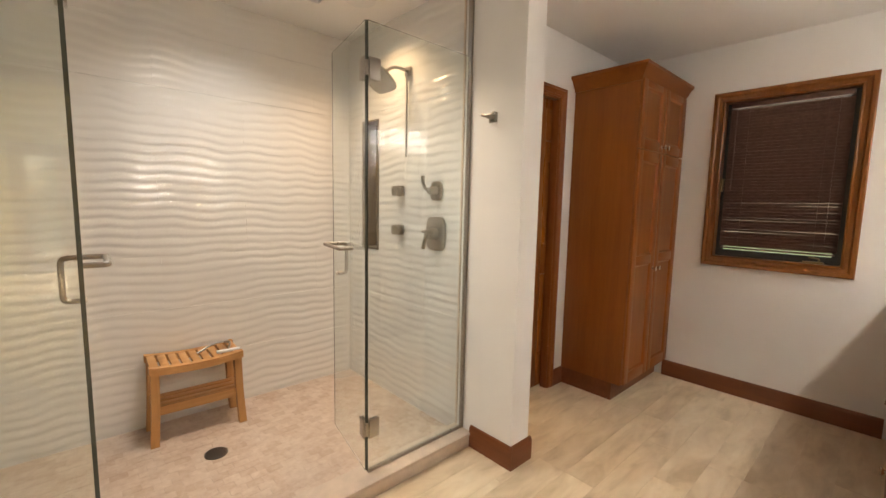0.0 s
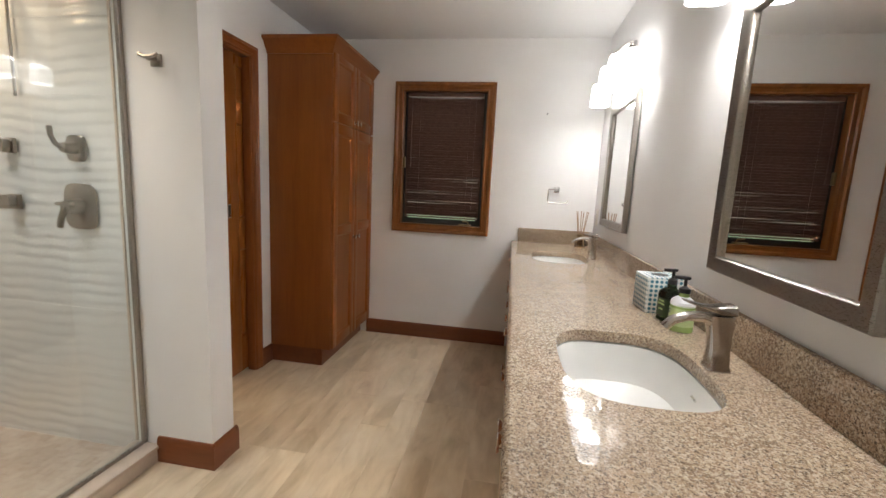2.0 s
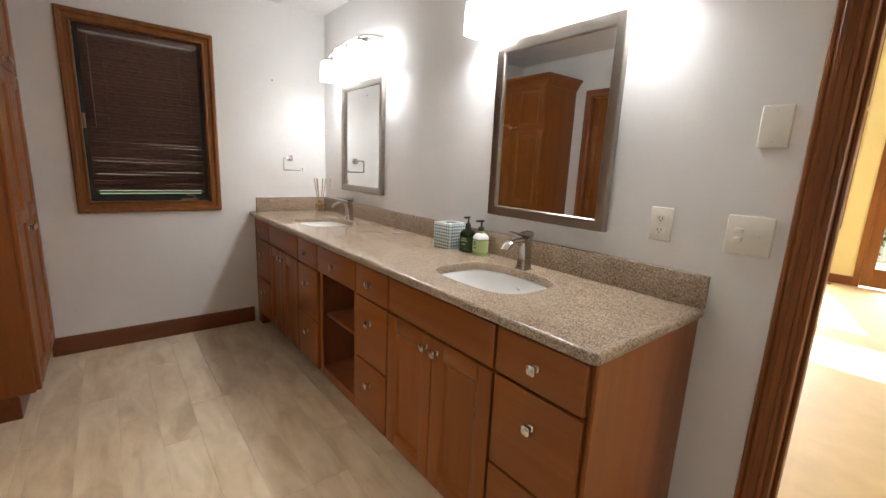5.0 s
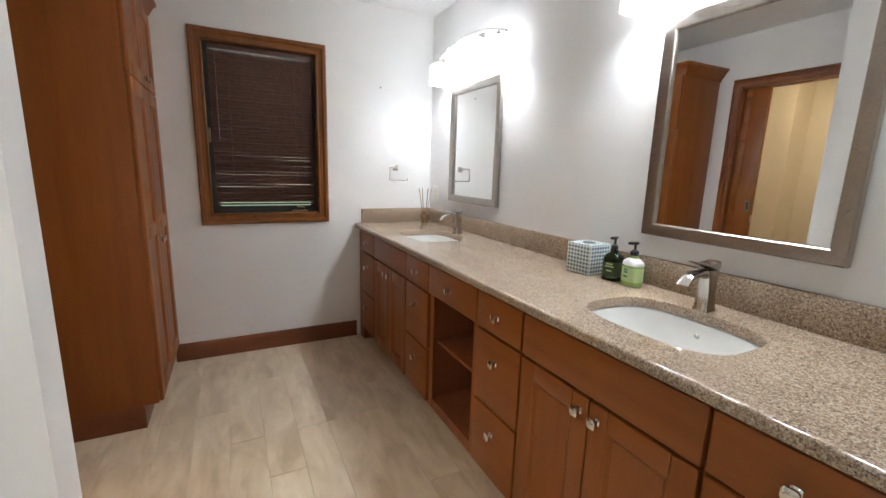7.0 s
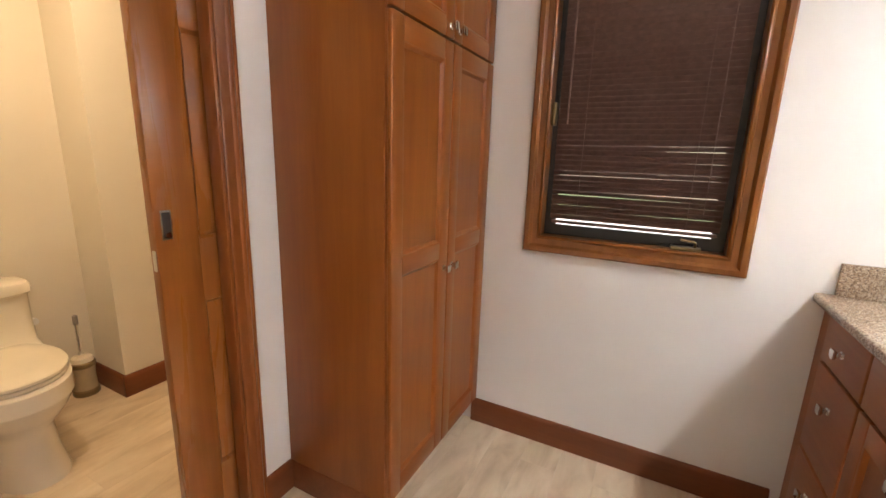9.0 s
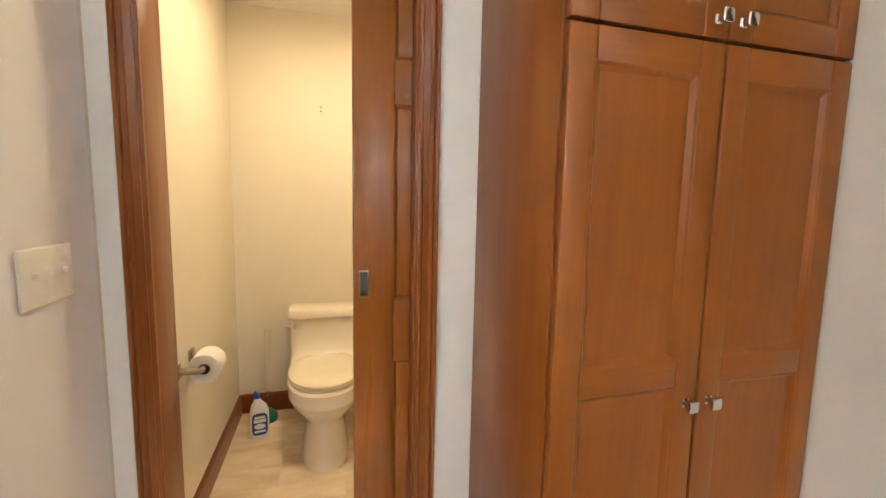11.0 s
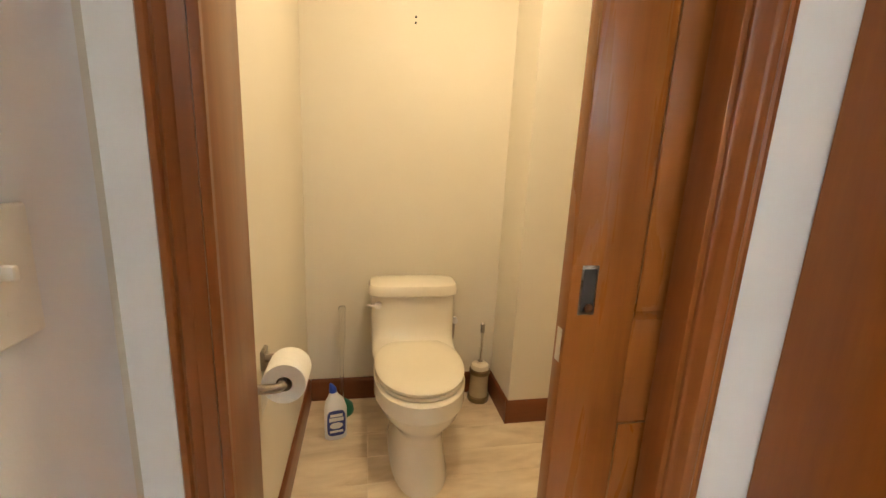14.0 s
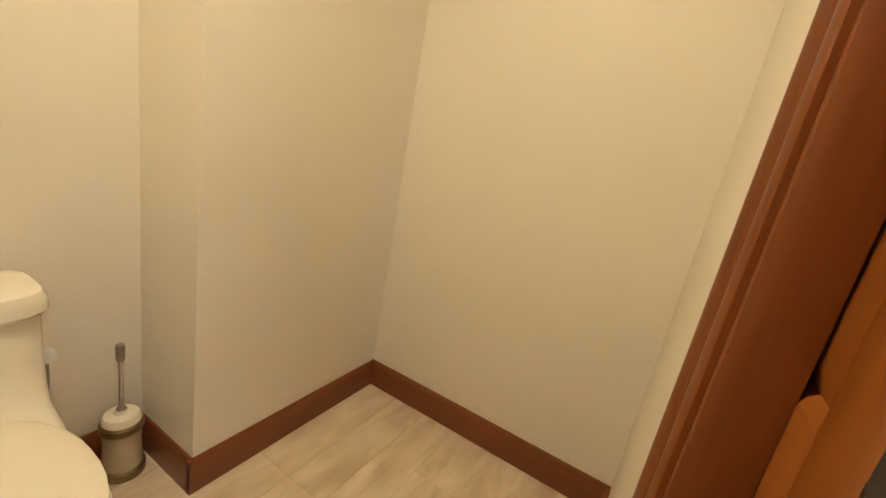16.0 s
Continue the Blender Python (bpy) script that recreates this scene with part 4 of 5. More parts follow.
def pump_bottle(name, label, at, r, h, mat, label_mat, square=2.5, rz=0):
    b = thing(name, label, "soap bottle", "soap bottles beside the sink", at=at, rz=rz)
    lo = [superloop(0, 0, z * h, r * k, r * 0.86 * k, square, 28) for z, k in ((0, 0.9), (0.015, 1), (0.70, 1.0), (0.78, 0.94), (0.86, 0.66), (0.90, 0.40), (1.0, 0.38))]
    part("bottle", loft(B(), lo), mat, b)
    part("paper_label", loft(B(), [superloop(0, 0, z * h, r * 1.008, r * 0.868, square, 28) for z in (0.16, 0.62)], False, False), label_mat, b)
    for k, (z, wd) in enumerate(((0.52, 0.6), (0.44, 0.8), (0.30, 0.5))):
        bm = B()
        loft(bm, [[(r * 1.016 * p[0], r * 0.875 * p[1], z * h + dz) for p in [(math.cos(a) , math.sin(a)) for a in [math.pi / 2 + wd * (i / 6 - 0.5) * 1.6 for i in range(7)]]] for dz in (0, 0.006)], False, False) if square < 2.3 else box(bm, -r * wd * 0.7, r * wd * 0.7, r * 0.872, r * 0.878, z * h, z * h + 0.006)
        part("print_bar", bm, GREEN if mat is LIME else LABEL, b)
    if mat is LIME:
        part("clear_shoulder", loft(B(), [superloop(0, 0, z * h, r * k * 1.01, r * 0.87 * k, square, 28) for z, k in ((0.68, 1.0), (0.78, 0.945), (0.86, 0.67), (0.905, 0.42))], False, False), WHITE_PLASTIC, b, "milky white shoulder")
    part("collar", lathe(B(), [(r * 0.42, h), (r * 0.42, h + 0.014), (r * 0.2, h + 0.02), (0.005, h + 0.022), (0.005, h + 0.042)], 18), BLACK, b)
    part("pump_head", loft(B(), [[(p[0] * 0.9, p[1], h + 0.042 + z) for p in superloop(0, 0.010, 0, 0.011 * k, 0.024 * k, 3, 18)] for z, k in ((0, 0.9), (0.004, 1), (0.009, 0.9))]), BLACK, b)
    return b


pump_bottle("green_pump_bottle", "dark green glass pump bottle with black pump on the granite top", (1.478, -0.266, CT + 0.0005), 0.034, 0.125, GREEN_GLASS, DARK_LABEL, 5.0, 12)
pump_bottle("lime_pump_bottle", "lime green soap bottle with white shoulder and black pump", (1.388, -0.270, CT + 0.0005), 0.040, 0.118, LIME, LABEL, 2.2, -8)
t = thing("reed_diffuser", "small glass reed diffuser with brown sticks on the granite top", "reed diffuser", at=(3.275, -0.25, CT + 0.0005))
t.scale = (1.25, 1.25, 1.25)
part("jar", lathe(B(), [(0.026, 0), (0.030, 0.004), (0.030, 0.045), (0.022, 0.056), (0.014, 0.06), (0.014, 0.075)], 20), AMBER, t)
part("neck_ring", lathe(B(), [(0.016, 0.066), (0.017, 0.068), (0.017, 0.078), (0.012, 0.080)], 18), PEWTER, t)
for k in range(6):
    a = k * 1.05
    part("stick", tube(B(), [(0.006 * math.cos(a), 0.006 * math.sin(a), 0.01), (0.045 * math.cos(a), 0.035 * math.sin(a), 0.215)], 0.0022, 6), REED, t)

# ---- shower ----
FZ = 0.028
solid("shower_pan", cube(XW, STUB0 + 0.012, 1.90, SHY + 0.012, -0.001, FZ - 0.0015), CURB, "mortar bed of the shower floor", "shower floor", "structure")
bm = B()
box(bm, XW, STUB0 - 0.001, 1.778, 1.905, -0.001, 0.064, 0.003)
cb = solid("shower_curb", bm, CURB, "low beige stone curb under the shower glass", "shower curb", "structure")
part("curb_cap", box(B(), XW, STUB0 - 0.002, 1.770, 1.912, 0.0645, 0.080, 0.003), CURB, cb)


def wave_mesh(w, h, ox, oz):
    """A wall tile with long uneven ripples across it, facing -y, w wide, h high."""
    nx, nz = max(8, int(w / 0.024)), int(h / 0.0072)
    vs, fs = [], []
    for j in range(nz + 1):
        for i in range(nx + 1):
            x, z = w * i / nx, h * j / nz
            gx, gz = x + ox, z + oz
            ph = 0.9 * noise.noise((gx * 3.2, gz * 1.6, 3.1)) + 0.55 * noise.noise((gx * 7.5, gz * 5.0, 6.4))
            p = 2 * math.pi * gz / 0.050 + 4.2 * ph
            d = 0.00115 * (math.sin(p) + 0.28 * math.sin(2 * p + 0.6)) * (0.8 + 0.7 * noise.noise((gx * 3.5, gz * 9, 8.0)))
            vs.append((x, -0.0085 - d, z))
    for j in range(nz):
        for i in range(nx):
            a = j * (nx + 1) + i
            fs.append((a, a + 1, a + nx + 2, a + nx + 1))
    front = len(fs)
    rims = [[k for k in range(nx + 1)], [nz * (nx + 1) + k for k in range(nx, -1, -1)], [k * (nx + 1) for k in range(nz, -1, -1)], [k * (nx + 1) + nx for k in range(nz + 1)]]
    for rim in rims:
        n0 = len(vs)
        vs += [vs[k] for k in rim] + [(vs[rim[-1]][0], 0.0, vs[rim[-1]][2]), (vs[rim[0]][0], 0.0, vs[rim[0]][2])]
        fs.append(list(range(n0, len(vs))))
    me = bpy.data.meshes.new("wave_tile")
    me.from_pydata(vs, [], fs)
    me.materials.append(WAVE)
    me.polygons.foreach_set("use_smooth", [k < front for k in range(len(fs))])
    return me



def tile_wall(parent, length, place, holes=(), offset=0.0):
    """Courses of wave tiles from the floor up; place(x, z) gives the pose of a tile's lower left corner."""
    rows = [(FZ - 0.004, 0.382), (0.382, 0.687), (0.687, 0.992), (0.992, 1.297), (1.297, 1.602), (1.602, 1.907), (1.907, 2.212), (2.212, H - 0.001)]
    for r, (z0, z1) in enumerate(rows):
        x = -offset - (0.0 if r % 2 else 0.455)
        while x < length:
            a, b = max(0, x), min(length, x + 0.91)
            x += 0.91
            if b - a < 0.02:
                continue
            spans = [(a, b, z0, z1)]
            for hx0, hx1, hz0, hz1 in holes:
                nxt = []
                for s in spans:
                    if s[1] <= hx0 or s[0] >= hx1 or s[3] <= hz0 + 0.004 or s[2] >= hz1 - 0.004:
                        nxt.append(s)
                        continue
                    nxt += [q for q in ((s[0], hx0, s[2], s[3]), (hx1, s[1], s[2], s[3]), (max(s[0], hx0), min(s[1], hx1), s[2], hz0), (max(s[0], hx0), min(s[1], hx1), hz1, s[3])) if q[1] - q[0] > 0.015 and q[3] - q[2] > 0.015]
                spans = nxt
            for s in spans:
                ob = new("tile", wave_mesh(s[1] - s[0] - 0.0001, s[3] - s[2] - 0.0010, s[0], s[2]))
                ob.parent = parent
                ob.matrix_basis = place(s[0] + 0.0002, s[2] + 0.0005)


nw = thing("shower_tiling_north", "glossy white wavy ceramic tiles on the shower wall", "wall tiles", kind="structure")
tile_wall(nw, STUB0 - XW, lambda x, z: pose(XW + x, SHY + 0.0115, z))
ew = thing("shower_tiling_east", "glossy white wavy ceramic tiles on the shower wall", "wall tiles", kind="structure")
# along the east wall, measured from the back corner to the glass
tile_wall(ew, SHY - 1.905, lambda x, z: pose(STUB0 + 0.0115, SHY - x, z, 0, 0, -90), [(SHY - NY1, SHY - NY0, NZ0, NZ1)], 0.2)
solid("tile_edge_trim", box(B(), STUB0 - 0.006, STUB0 + 0.010, 1.893, 1.905, 0.082, H - 0.002, 0.002), CURB, "beige stone edge strip beside the shower tiles", "trim", "structure")
# the recess shadow is put into the dark lining colour
nb = thing("shower_niche", "narrow tall recessed shower niche with metal edge in the tiled wall, lining coloured dark as shade", "niche", kind="structure")
for y0, y1, z0, z1 in ((NY0, NY1, NZ0, NZ0 + 0.012), (NY0, NY1, NZ1 - 0.012, NZ1), (NY0, NY0 + 0.012, NZ0 + 0.012, NZ1 - 0.012), (NY1 - 0.012, NY1, NZ0 + 0.012, NZ1 - 0.012)):
    part("lining", box(B(), STUB0 - 0.004, NXB - 0.001, y0 + 0.0005, y1 - 0.0005, z0 + 0.0005, z1 - 0.0005), NICHE_SHADE, nb)
part("niche_back", cube(NXB - 0.008, NXB - 0.001, NY0 + 0.012, NY1 - 0.012, NZ0 + 0.012, NZ1 - 0.012), NICHE_SHADE, nb)

# fixed glass and open doors
SEAM, GTOP, GBOT = 0.93, 2.052, 0.088


def glass_panel(name, label, x0, x1, top):
    g = thing(name, label, "shower glass", at=(x0, GLY, 0))
    w = x1 - x0
    part("pane", box(B(), 0, w, -0.005, 0.005, GBOT, top), GLASS, g).visible_shadow = False
    return g, w


g, w = glass_panel("glass_screen", "clear fixed glass shower panel in a slim metal channel", SEAM + 0.006, STUB0 - 0.014, GTOP)
part("wall_channel", box(B(), w - 0.004, w + 0.013, -0.012, 0.012, 0.081, H - 0.004, 0.002), SATIN, g)
part("floor_channel", box(B(), 0, w - 0.004, -0.010, 0.010, 0.081, 0.096, 0.002), SATIN, g)
part("glass_edge", cube(-0.0016, 0.0002, -0.005, 0.005, GBOT, GTOP), EDGE, g)
for z in (0.290, 1.865):
    part("hinge_plate", box(box(B(), 0.003, 0.056, 0.0055, 0.013, z - 0.045, z + 0.045, 0.002), 0.003, 0.056, -0.013, -0.0055, z - 0.045, z + 0.045, 0.002), SATIN, g, "square brushed nickel hinge plate")
g, w = glass_panel("glass_screen", "clear fixed glass shower panel in a slim metal channel", XW + 0.01, -0.006, H - 0.01)
part("floor_channel", box(B(), 0, w, -0.010, 0.010, 0.081, 0.096, 0.002), SATIN, g)
part("glass_edge", cube(w - 0.0002, w + 0.0016, -0.005, 0.005, GBOT, H - 0.01), EDGE, g)


def shower_door(hx, rz, side):
    """A glass door on two hinges, built along local +x from its hinge edge. side: local y side of its towel bar."""
    d = thing("shower_door", "clear frameless glass shower door, swung open into the shower", "shower door", "pair of shower doors", at=(hx, GLY, 0), rz=rz)
    W = 0.462
    part("pane", box(B(), 0.004, W, -0.005, 0.005, GBOT + 0.004, GTOP), GLASS, d).visible_shadow = False
    for x in (0.0034, W - 0.0002):
        part("glass_edge", cube(x - 0.0008, x + 0.001, -0.005, 0.005, GBOT + 0.004, GTOP), EDGE, d)
    for z in (0.290, 1.865):
        h = part("hinge", box(box(B(), -0.002, 0.052, 0.0055, 0.013, z - 0.045, z + 0.045, 0.002), -0.002, 0.052, -0.013, -0.0055, z - 0.045, z + 0.045, 0.002), SATIN, d, "square brushed nickel hinge")
        part("pin", tube(B(), [(-0.004, 0, z - 0.03), (-0.004, 0, z + 0.03)], 0.008, 10), SATIN, h)
    zh = 1.10
    part("pull", tube(B(), bend([(W - 0.06, -side * 0.004, zh), (W - 0.06, -side * 0.054, zh), (W - 0.06, -side * 0.054, zh - 0.155), (W - 0.06, -side * 0.004, zh - 0.155)], 0.022), 0.0095, 10), SATIN, d, "curved brushed nickel pull")
    part("towel_bar", tube(B(), bend([(W - 0.06, side * 0.004, zh), (W - 0.06, side * 0.068, zh), (W - 0.30, side * 0.068, zh), (W - 0.30, side * 0.004, zh)], 0.016), 0.0095, 10), SATIN, d, "brushed nickel towel bar")
    bm = tube(B(), [(W - 0.06, side * 0.004, zh - 0.155), (W - 0.06, side * 0.009, zh - 0.155)], 0.009, 12)
    part("button", bm, NICKEL, d)


shower_door(SEAM, 79, 1)
shower_door(0.0, 88.6, -1)

# fittings on the east wall of the shower
XV = STUB0 - 0.003


def square_jet(y, z):
    j = thing("body_spray", "square brushed nickel body spray on the shower wall", "shower jet", "two shower jets", at=(XV, y, z))
    part("flange", box(B(), -0.018, 0, -0.033, 0.033, -0.033, 0.033, 0.004), SATIN, j)
    part("spray_face", loft(B(), [[(-x, a, b) for a, b, _ in superloop(0, 0, 0, r, r, 6, 20)] for x, r in ((0.016, 0.024), (0.04, 0.030), (0.052, 0.030))]), SATIN, j)


square_jet(2.435, 1.386)
square_jet(2.435, 1.145)
v = thing("diverter_valve", "brushed nickel diverter valve with a curved lever on the shower wall", "shower valve", at=(XV, 2.097, 1.384))
part("flange", loft(B(), [[(-x, a, b) for a, b, _ in superloop(0, 0, 0, r, r * 1.15, 4, 24)] for x, r in ((0, 0.048), (0.008, 0.047), (0.014, 0.040))]), SATIN, v)
part("hub", loft(B(), [[(-x, a, b) for a, b, _ in superloop(0, 0, 0, r, r, 3, 20)] for x, r in ((0.012, 0.026), (0.05, 0.022), (0.062, 0.018))]), SATIN, v)
part("lever", tube(B(), [(-0.055, 0, 0), (-0.062, 0.028, 0.012), (-0.064, 0.048, 0.045), (-0.06, 0.056, 0.082)], 0.008, 8, [0.011, 0.010, 0.0095, 0.011]), SATIN, v)
v = thing("shower_valve", "large brushed nickel shower valve with lever on the tiled wall", "shower valve", at=(XV, 2.097, 1.141))
part("flange", loft(B(), [[(-x, a, b) for a, b, _ in superloop(0, 0, 0, r, r * 1.2, 4, 28)] for x, r in ((0, 0.082), (0.007, 0.081), (0.013, 0.072))]), SATIN, v)
part("hub", loft(B(), [[(-x, a, b) for a, b, _ in superloop(0, 0, 0, r, r, 3, 20)] for x, r in ((0.012, 0.034), (0.05, 0.028), (0.07, 0.024))]), SATIN, v)
part("lever", tube(B(), [(-0.06, 0, 0), (-0.07, 0.02, -0.04), (-0.072, 0.03, -0.085)], 0.01, 10, [0.016, 0.012, 0.012]), SATIN, v)
part("cross_bar", tube(B(), [(-0.062, -0.05, 0.012), (-0.062, 0.05, 0.012)], 0.008, 10), SATIN, v)
s = thing("rain_shower", "flat square-edged brushed nickel shower head on a wall arm", "shower head", at=(XV, 2.37, 2.09))
part("flange", box(B(), -0.01, 0, -0.028, 0.028, -0.028, 0.028, 0.004), SATIN, s)
part("arm", tube(B(), bend([(-0.005, 0, 0), (-0.11, 0, 0.012), (-0.185, 0, -0.05)], 0.05), 0.010, 12), SATIN, s)
hd = loft(B(), [superloop(0, 0, z, r * 0.8, r, 4, 28) for z, r in ((0, 0.105), (0.006, 0.108), (0.018, 0.10), (0.03, 0.05), (0.05, 0.016))])
h = part("spray_plate", hd, SATIN, s)
h.matrix_basis = pose(-0.215, 0, -0.095, 0, 38, 0)
part("slide_hose", tube(B(), [(-0.012, 0, -0.02), (-0.012, 0.0, -0.5)], 0.006, 8), SATIN, s)
t = thing("floor_drain", "round dark bronze shower drain in the mosaic floor", "drain", at=(0.478, 2.539, FZ))
t.scale = (0.88, 0.88, 1.0)
part("rim", lathe(B(), [(0.001, 0.0005), (0.062, 0.0005), (0.062, 0.004), (0.054, 0.005), (0.053, 0.003), (0.001, 0.003)], 28), DARK_METAL, t)
for k in range(-3, 4):
    hw = math.sqrt(max(0.0001, 0.05 ** 2 - (k * 0.013) ** 2))
    part("grate_bar", cube(-hw, hw, k * 0.013 - 0.0025, k * 0.013 + 0.0025, 0.0028, 0.0048), DARK_METAL, t)

# teak bench
b = thing("shower_bench", "small slatted teak shower bench standing on the mosaic floor", "bench", at=(0.473, 2.905, FZ), rz=-2)
BW, BD, BH = 0.46, 0.26, 0.435
for sx in (-1, 1):
    for sy in (-1, 1):
        part("leg", loft(B(), [[(sx * (0.20 + dx) + a, sy * (0.10 + dx * 0.5) + c, z) for a, c in ((-0.019, -0.019), (0.019, -0.019), (0.019, 0.019), (-0.019, 0.019))] for z, dx in ((0, 0.012), (0.2, 0.0), (BH - 0.03, -0.004))]), TEAK_Z, b)
    part("end_rail", box(B(), sx * 0.20 - 0.012, sx * 0.20 + 0.012, -0.09, 0.09, 0.165, 0.205, 0.003), TEAK, b)
for sy in (-1, 1):
    bm = B()
    loft(bm, [[(x, sy * (BD / 2 - 0.018) + c, BH - 0.045 + 0.03 * (x / 0.23) ** 2 * 0.6 + e) for c, e in ((-0.018, -0.018), (0.018, -0.018), (0.018, 0.022), (-0.018, 0.022))] for x in [0.222 * k / 8 for k in range(-8, 9)]])
    part("seat_rail", bm, TEAK, b)
for k in range(9):
    x = -0.196 + k * 0.049
    zc = BH - 0.045 + 0.018 * (x / 0.23) ** 2
    part("seat_slat", box(B(), x - 0.019, x + 0.019, -BD / 2 + 0.03, BD / 2 - 0.03, zc + 0.002, zc + 0.021, 0.003), TEAK, b)
for k in range(3):
    part("shelf_slat", box(B(), -0.19, 0.19, -0.075 + k * 0.055, -0.035 + k * 0.055, 0.19, 0.205, 0.003), TEAK, b)
part("front_stretcher", box(B(), -0.19, 0.19, -0.10, -0.082, 0.155, 0.205, 0.003), TEAK, b)
q = thing("shower_squeegee", "shower squeegee with a metal handle lying on the bench", "squeegee", at=(0.60, 2.90, FZ + 0.415), rz=-2)
part("handle", tube(B(), bend([(-0.12, -0.03, 0.012), (-0.03, 0.02, 0.035), (0.05, 0.03, 0.035)], 0.03), 0.007, 8), CHROME, q)
part("blade", box(B(), -0.03, 0.09, -0.085, -0.06, 0.006, 0.02, 0.003), WHITE_PLASTIC, q)
part("clip", tube(B(), bend([(0.03, 0.03, 0.035), (0.055, -0.02, 0.045), (0.03, -0.07, 0.015)], 0.02), 0.006, 8), SATIN, q)
t = thing("shower_downlight", "round recessed warm downlight in the shower ceiling", "ceiling lamp", at=(1.28, 2.47, H))
part("trim_ring", lathe(B(), [(0.055, -0.004), (0.085, -0.004), (0.088, 0.0005), (0.055, 0.0005)], 28), WHITE_PLASTIC, t)
t = thing("toilet_ceiling_lamp", "flush white glass ceiling lamp with warm light", "ceiling lamp", at=(2.30, 2.62, H))
part("base_ring", lathe(B(), [(0.13, -0.02), (0.135, -0.02), (0.135, -0.001), (0.13, -0.001)], 32), NICKEL, t)
part("bowl", lathe(B(), [(0.01, -0.075), (0.07, -0.07), (0.115, -0.045), (0.128, -0.02)], 32), DOME, t)

# ---- toilet room ----
t = thing("toilet", "bone-coloured one-piece toilet with closed lid", "toilet", at=(2.209, 3.425, 0))


def egg(cy, z, hx, front, back, n=36, sq=2.2):
    """An egg-shaped loop: front reaches towards -y."""
    out = []
    for i in range(n):
        a = 2 * math.pi * i / n
        c, s = math.cos(a), math.sin(a)
        k = (abs(c) ** sq + abs(s) ** sq) ** (-1 / sq)
        out.append((hx * k * c, cy + (back if s > 0 else front) * k * s, z))
    return out


part("pedestal", loft(B(), [egg(-0.38, 0, 0.124, 0.325, 0.28, sq=2.6), egg(-0.38, 0.02, 0.120, 0.320, 0.28, sq=2.6), egg(-0.37, 0.10, 0.111, 0.290, 0.27, sq=2.4), egg(-0.37, 0.185, 0.111, 0.275, 0.29), egg(-0.375, 0.215, 0.120, 0.277, 0.31), egg(-0.39, 0.25, 0.150, 0.288, 0.33),
                            egg(-0.405, 0.285, 0.176, 0.292, 0.345), egg(-0.415, 0.32, 0.188, 0.288, 0.35), egg(-0.42, 0.322, 0.191, 0.288, 0.355), egg(-0.42, 0.385, 0.192, 0.280, 0.36), egg(-0.42, 0.392, 0.183, 0.267, 0.35)]), BONE, t)
part("seat_ring", loft(B(), [egg(-0.42, 0.394, 0.184, 0.255, 0.225), egg(-0.42, 0.400, 0.188, 0.259, 0.23), egg(-0.42, 0.412, 0.187, 0.258, 0.23)]), SEAT, t)
part("lid", loft(B(), [egg(-0.42, 0.414, 0.183, 0.253, 0.235), egg(-0.42, 0.418, 0.189, 0.260, 0.24), egg(-0.42, 0.428, 0.188, 0.259, 0.24), egg(-0.42, 0.436, 0.176, 0.245, 0.225), egg(-0.42, 0.440, 0.12, 0.17, 0.15)]), SEAT, t)
tk = []
for z, hx, y0, y1 in ((0.20, 0.105, -0.34, -0.012), (0.28, 0.150, -0.36, -0.012), (0.35, 0.184, -0.375, -0.012), (0.388, 0.194, -0.37, -0.012), (0.402, 0.195, -0.345, -0.012), (0.412, 0.195, -0.29, -0.012), (0.428, 0.196, -0.245, -0.012), (0.46, 0.198, -0.220, -0.012), (0.52, 0.200, -0.204, -0.012), (0.64, 0.203, -0.195, -0.012)):
    tk.append(superloop(0, (y0 + y1) / 2, z, hx, (y1 - y0) / 2, 4.5, 44))
part("tank", loft(B(), tk), BONE, t)
part("tank_lid", loft(B(), [superloop(0, -0.107, z, hx, hy, 5, 36) for z, hx, hy in ((0.642, 0.207, 0.100), (0.648, 0.212, 0.105), (0.678, 0.212, 0.105), (0.692, 0.204, 0.097), (0.696, 0.18, 0.075))]), BONE, t)
bm = B()
tube(bm, [(-0.170, -0.196, 0.605), (-0.170, -0.215, 0.605)], 0.016, 14)
tube(bm, [(-0.170, -0.212, 0.605), (-0.195, -0.220, 0.608), (-0.218, -0.220, 0.612)], 0.006, 8)
part("flush_lever", bm, NICKEL, t, "brushed nickel flush lever")
for x in (-0.075, 0.075):
    part("seat_hinge", tube(B(), [(x - 0.02, -0.198, 0.436), (x + 0.02, -0.198, 0.436)], 0.012, 12), SEAT, t)
v = thing("supply_valve", "white and metal water supply valve beside the toilet", "water valve", at=(2.44, 3.432, 0.46))
part("stub_pipe", tube(B(), [(0, 0.005, 0), (0, -0.05, 0)], 0.008, 10), CHROME, v)
part("handle", tube(B(), [(0, -0.05, 0), (0, -0.072, 0)], 0.017, 12), WHITE_PLASTIC, v)
part("hose", tube(B(), bend([(0, -0.045, -0.005), (0, -0.045, -0.12), (-0.06, -0.05, -0.2)], 0.04), 0.006, 8), SATIN, v)

t = thing("toilet_brush", "toilet brush in a cream and brass holder on the floor", "toilet brush", at=(2.592, 3.36, 0))
t.scale = (1.1, 1.1, 1.08)
part("holder", lathe(B(), [(0.046, 0.012), (0.048, 0.03), (0.044, 0.10), (0.047, 0.15)], 28), plain("cream_ceramic", (0.50, 0.41, 0.27), 0.25, 0.05, 20), t)
part("base_band", lathe(B(), [(0.050, 0.0), (0.053, 0.004), (0.053, 0.026), (0.048, 0.032)], 28), PEWTER, t)
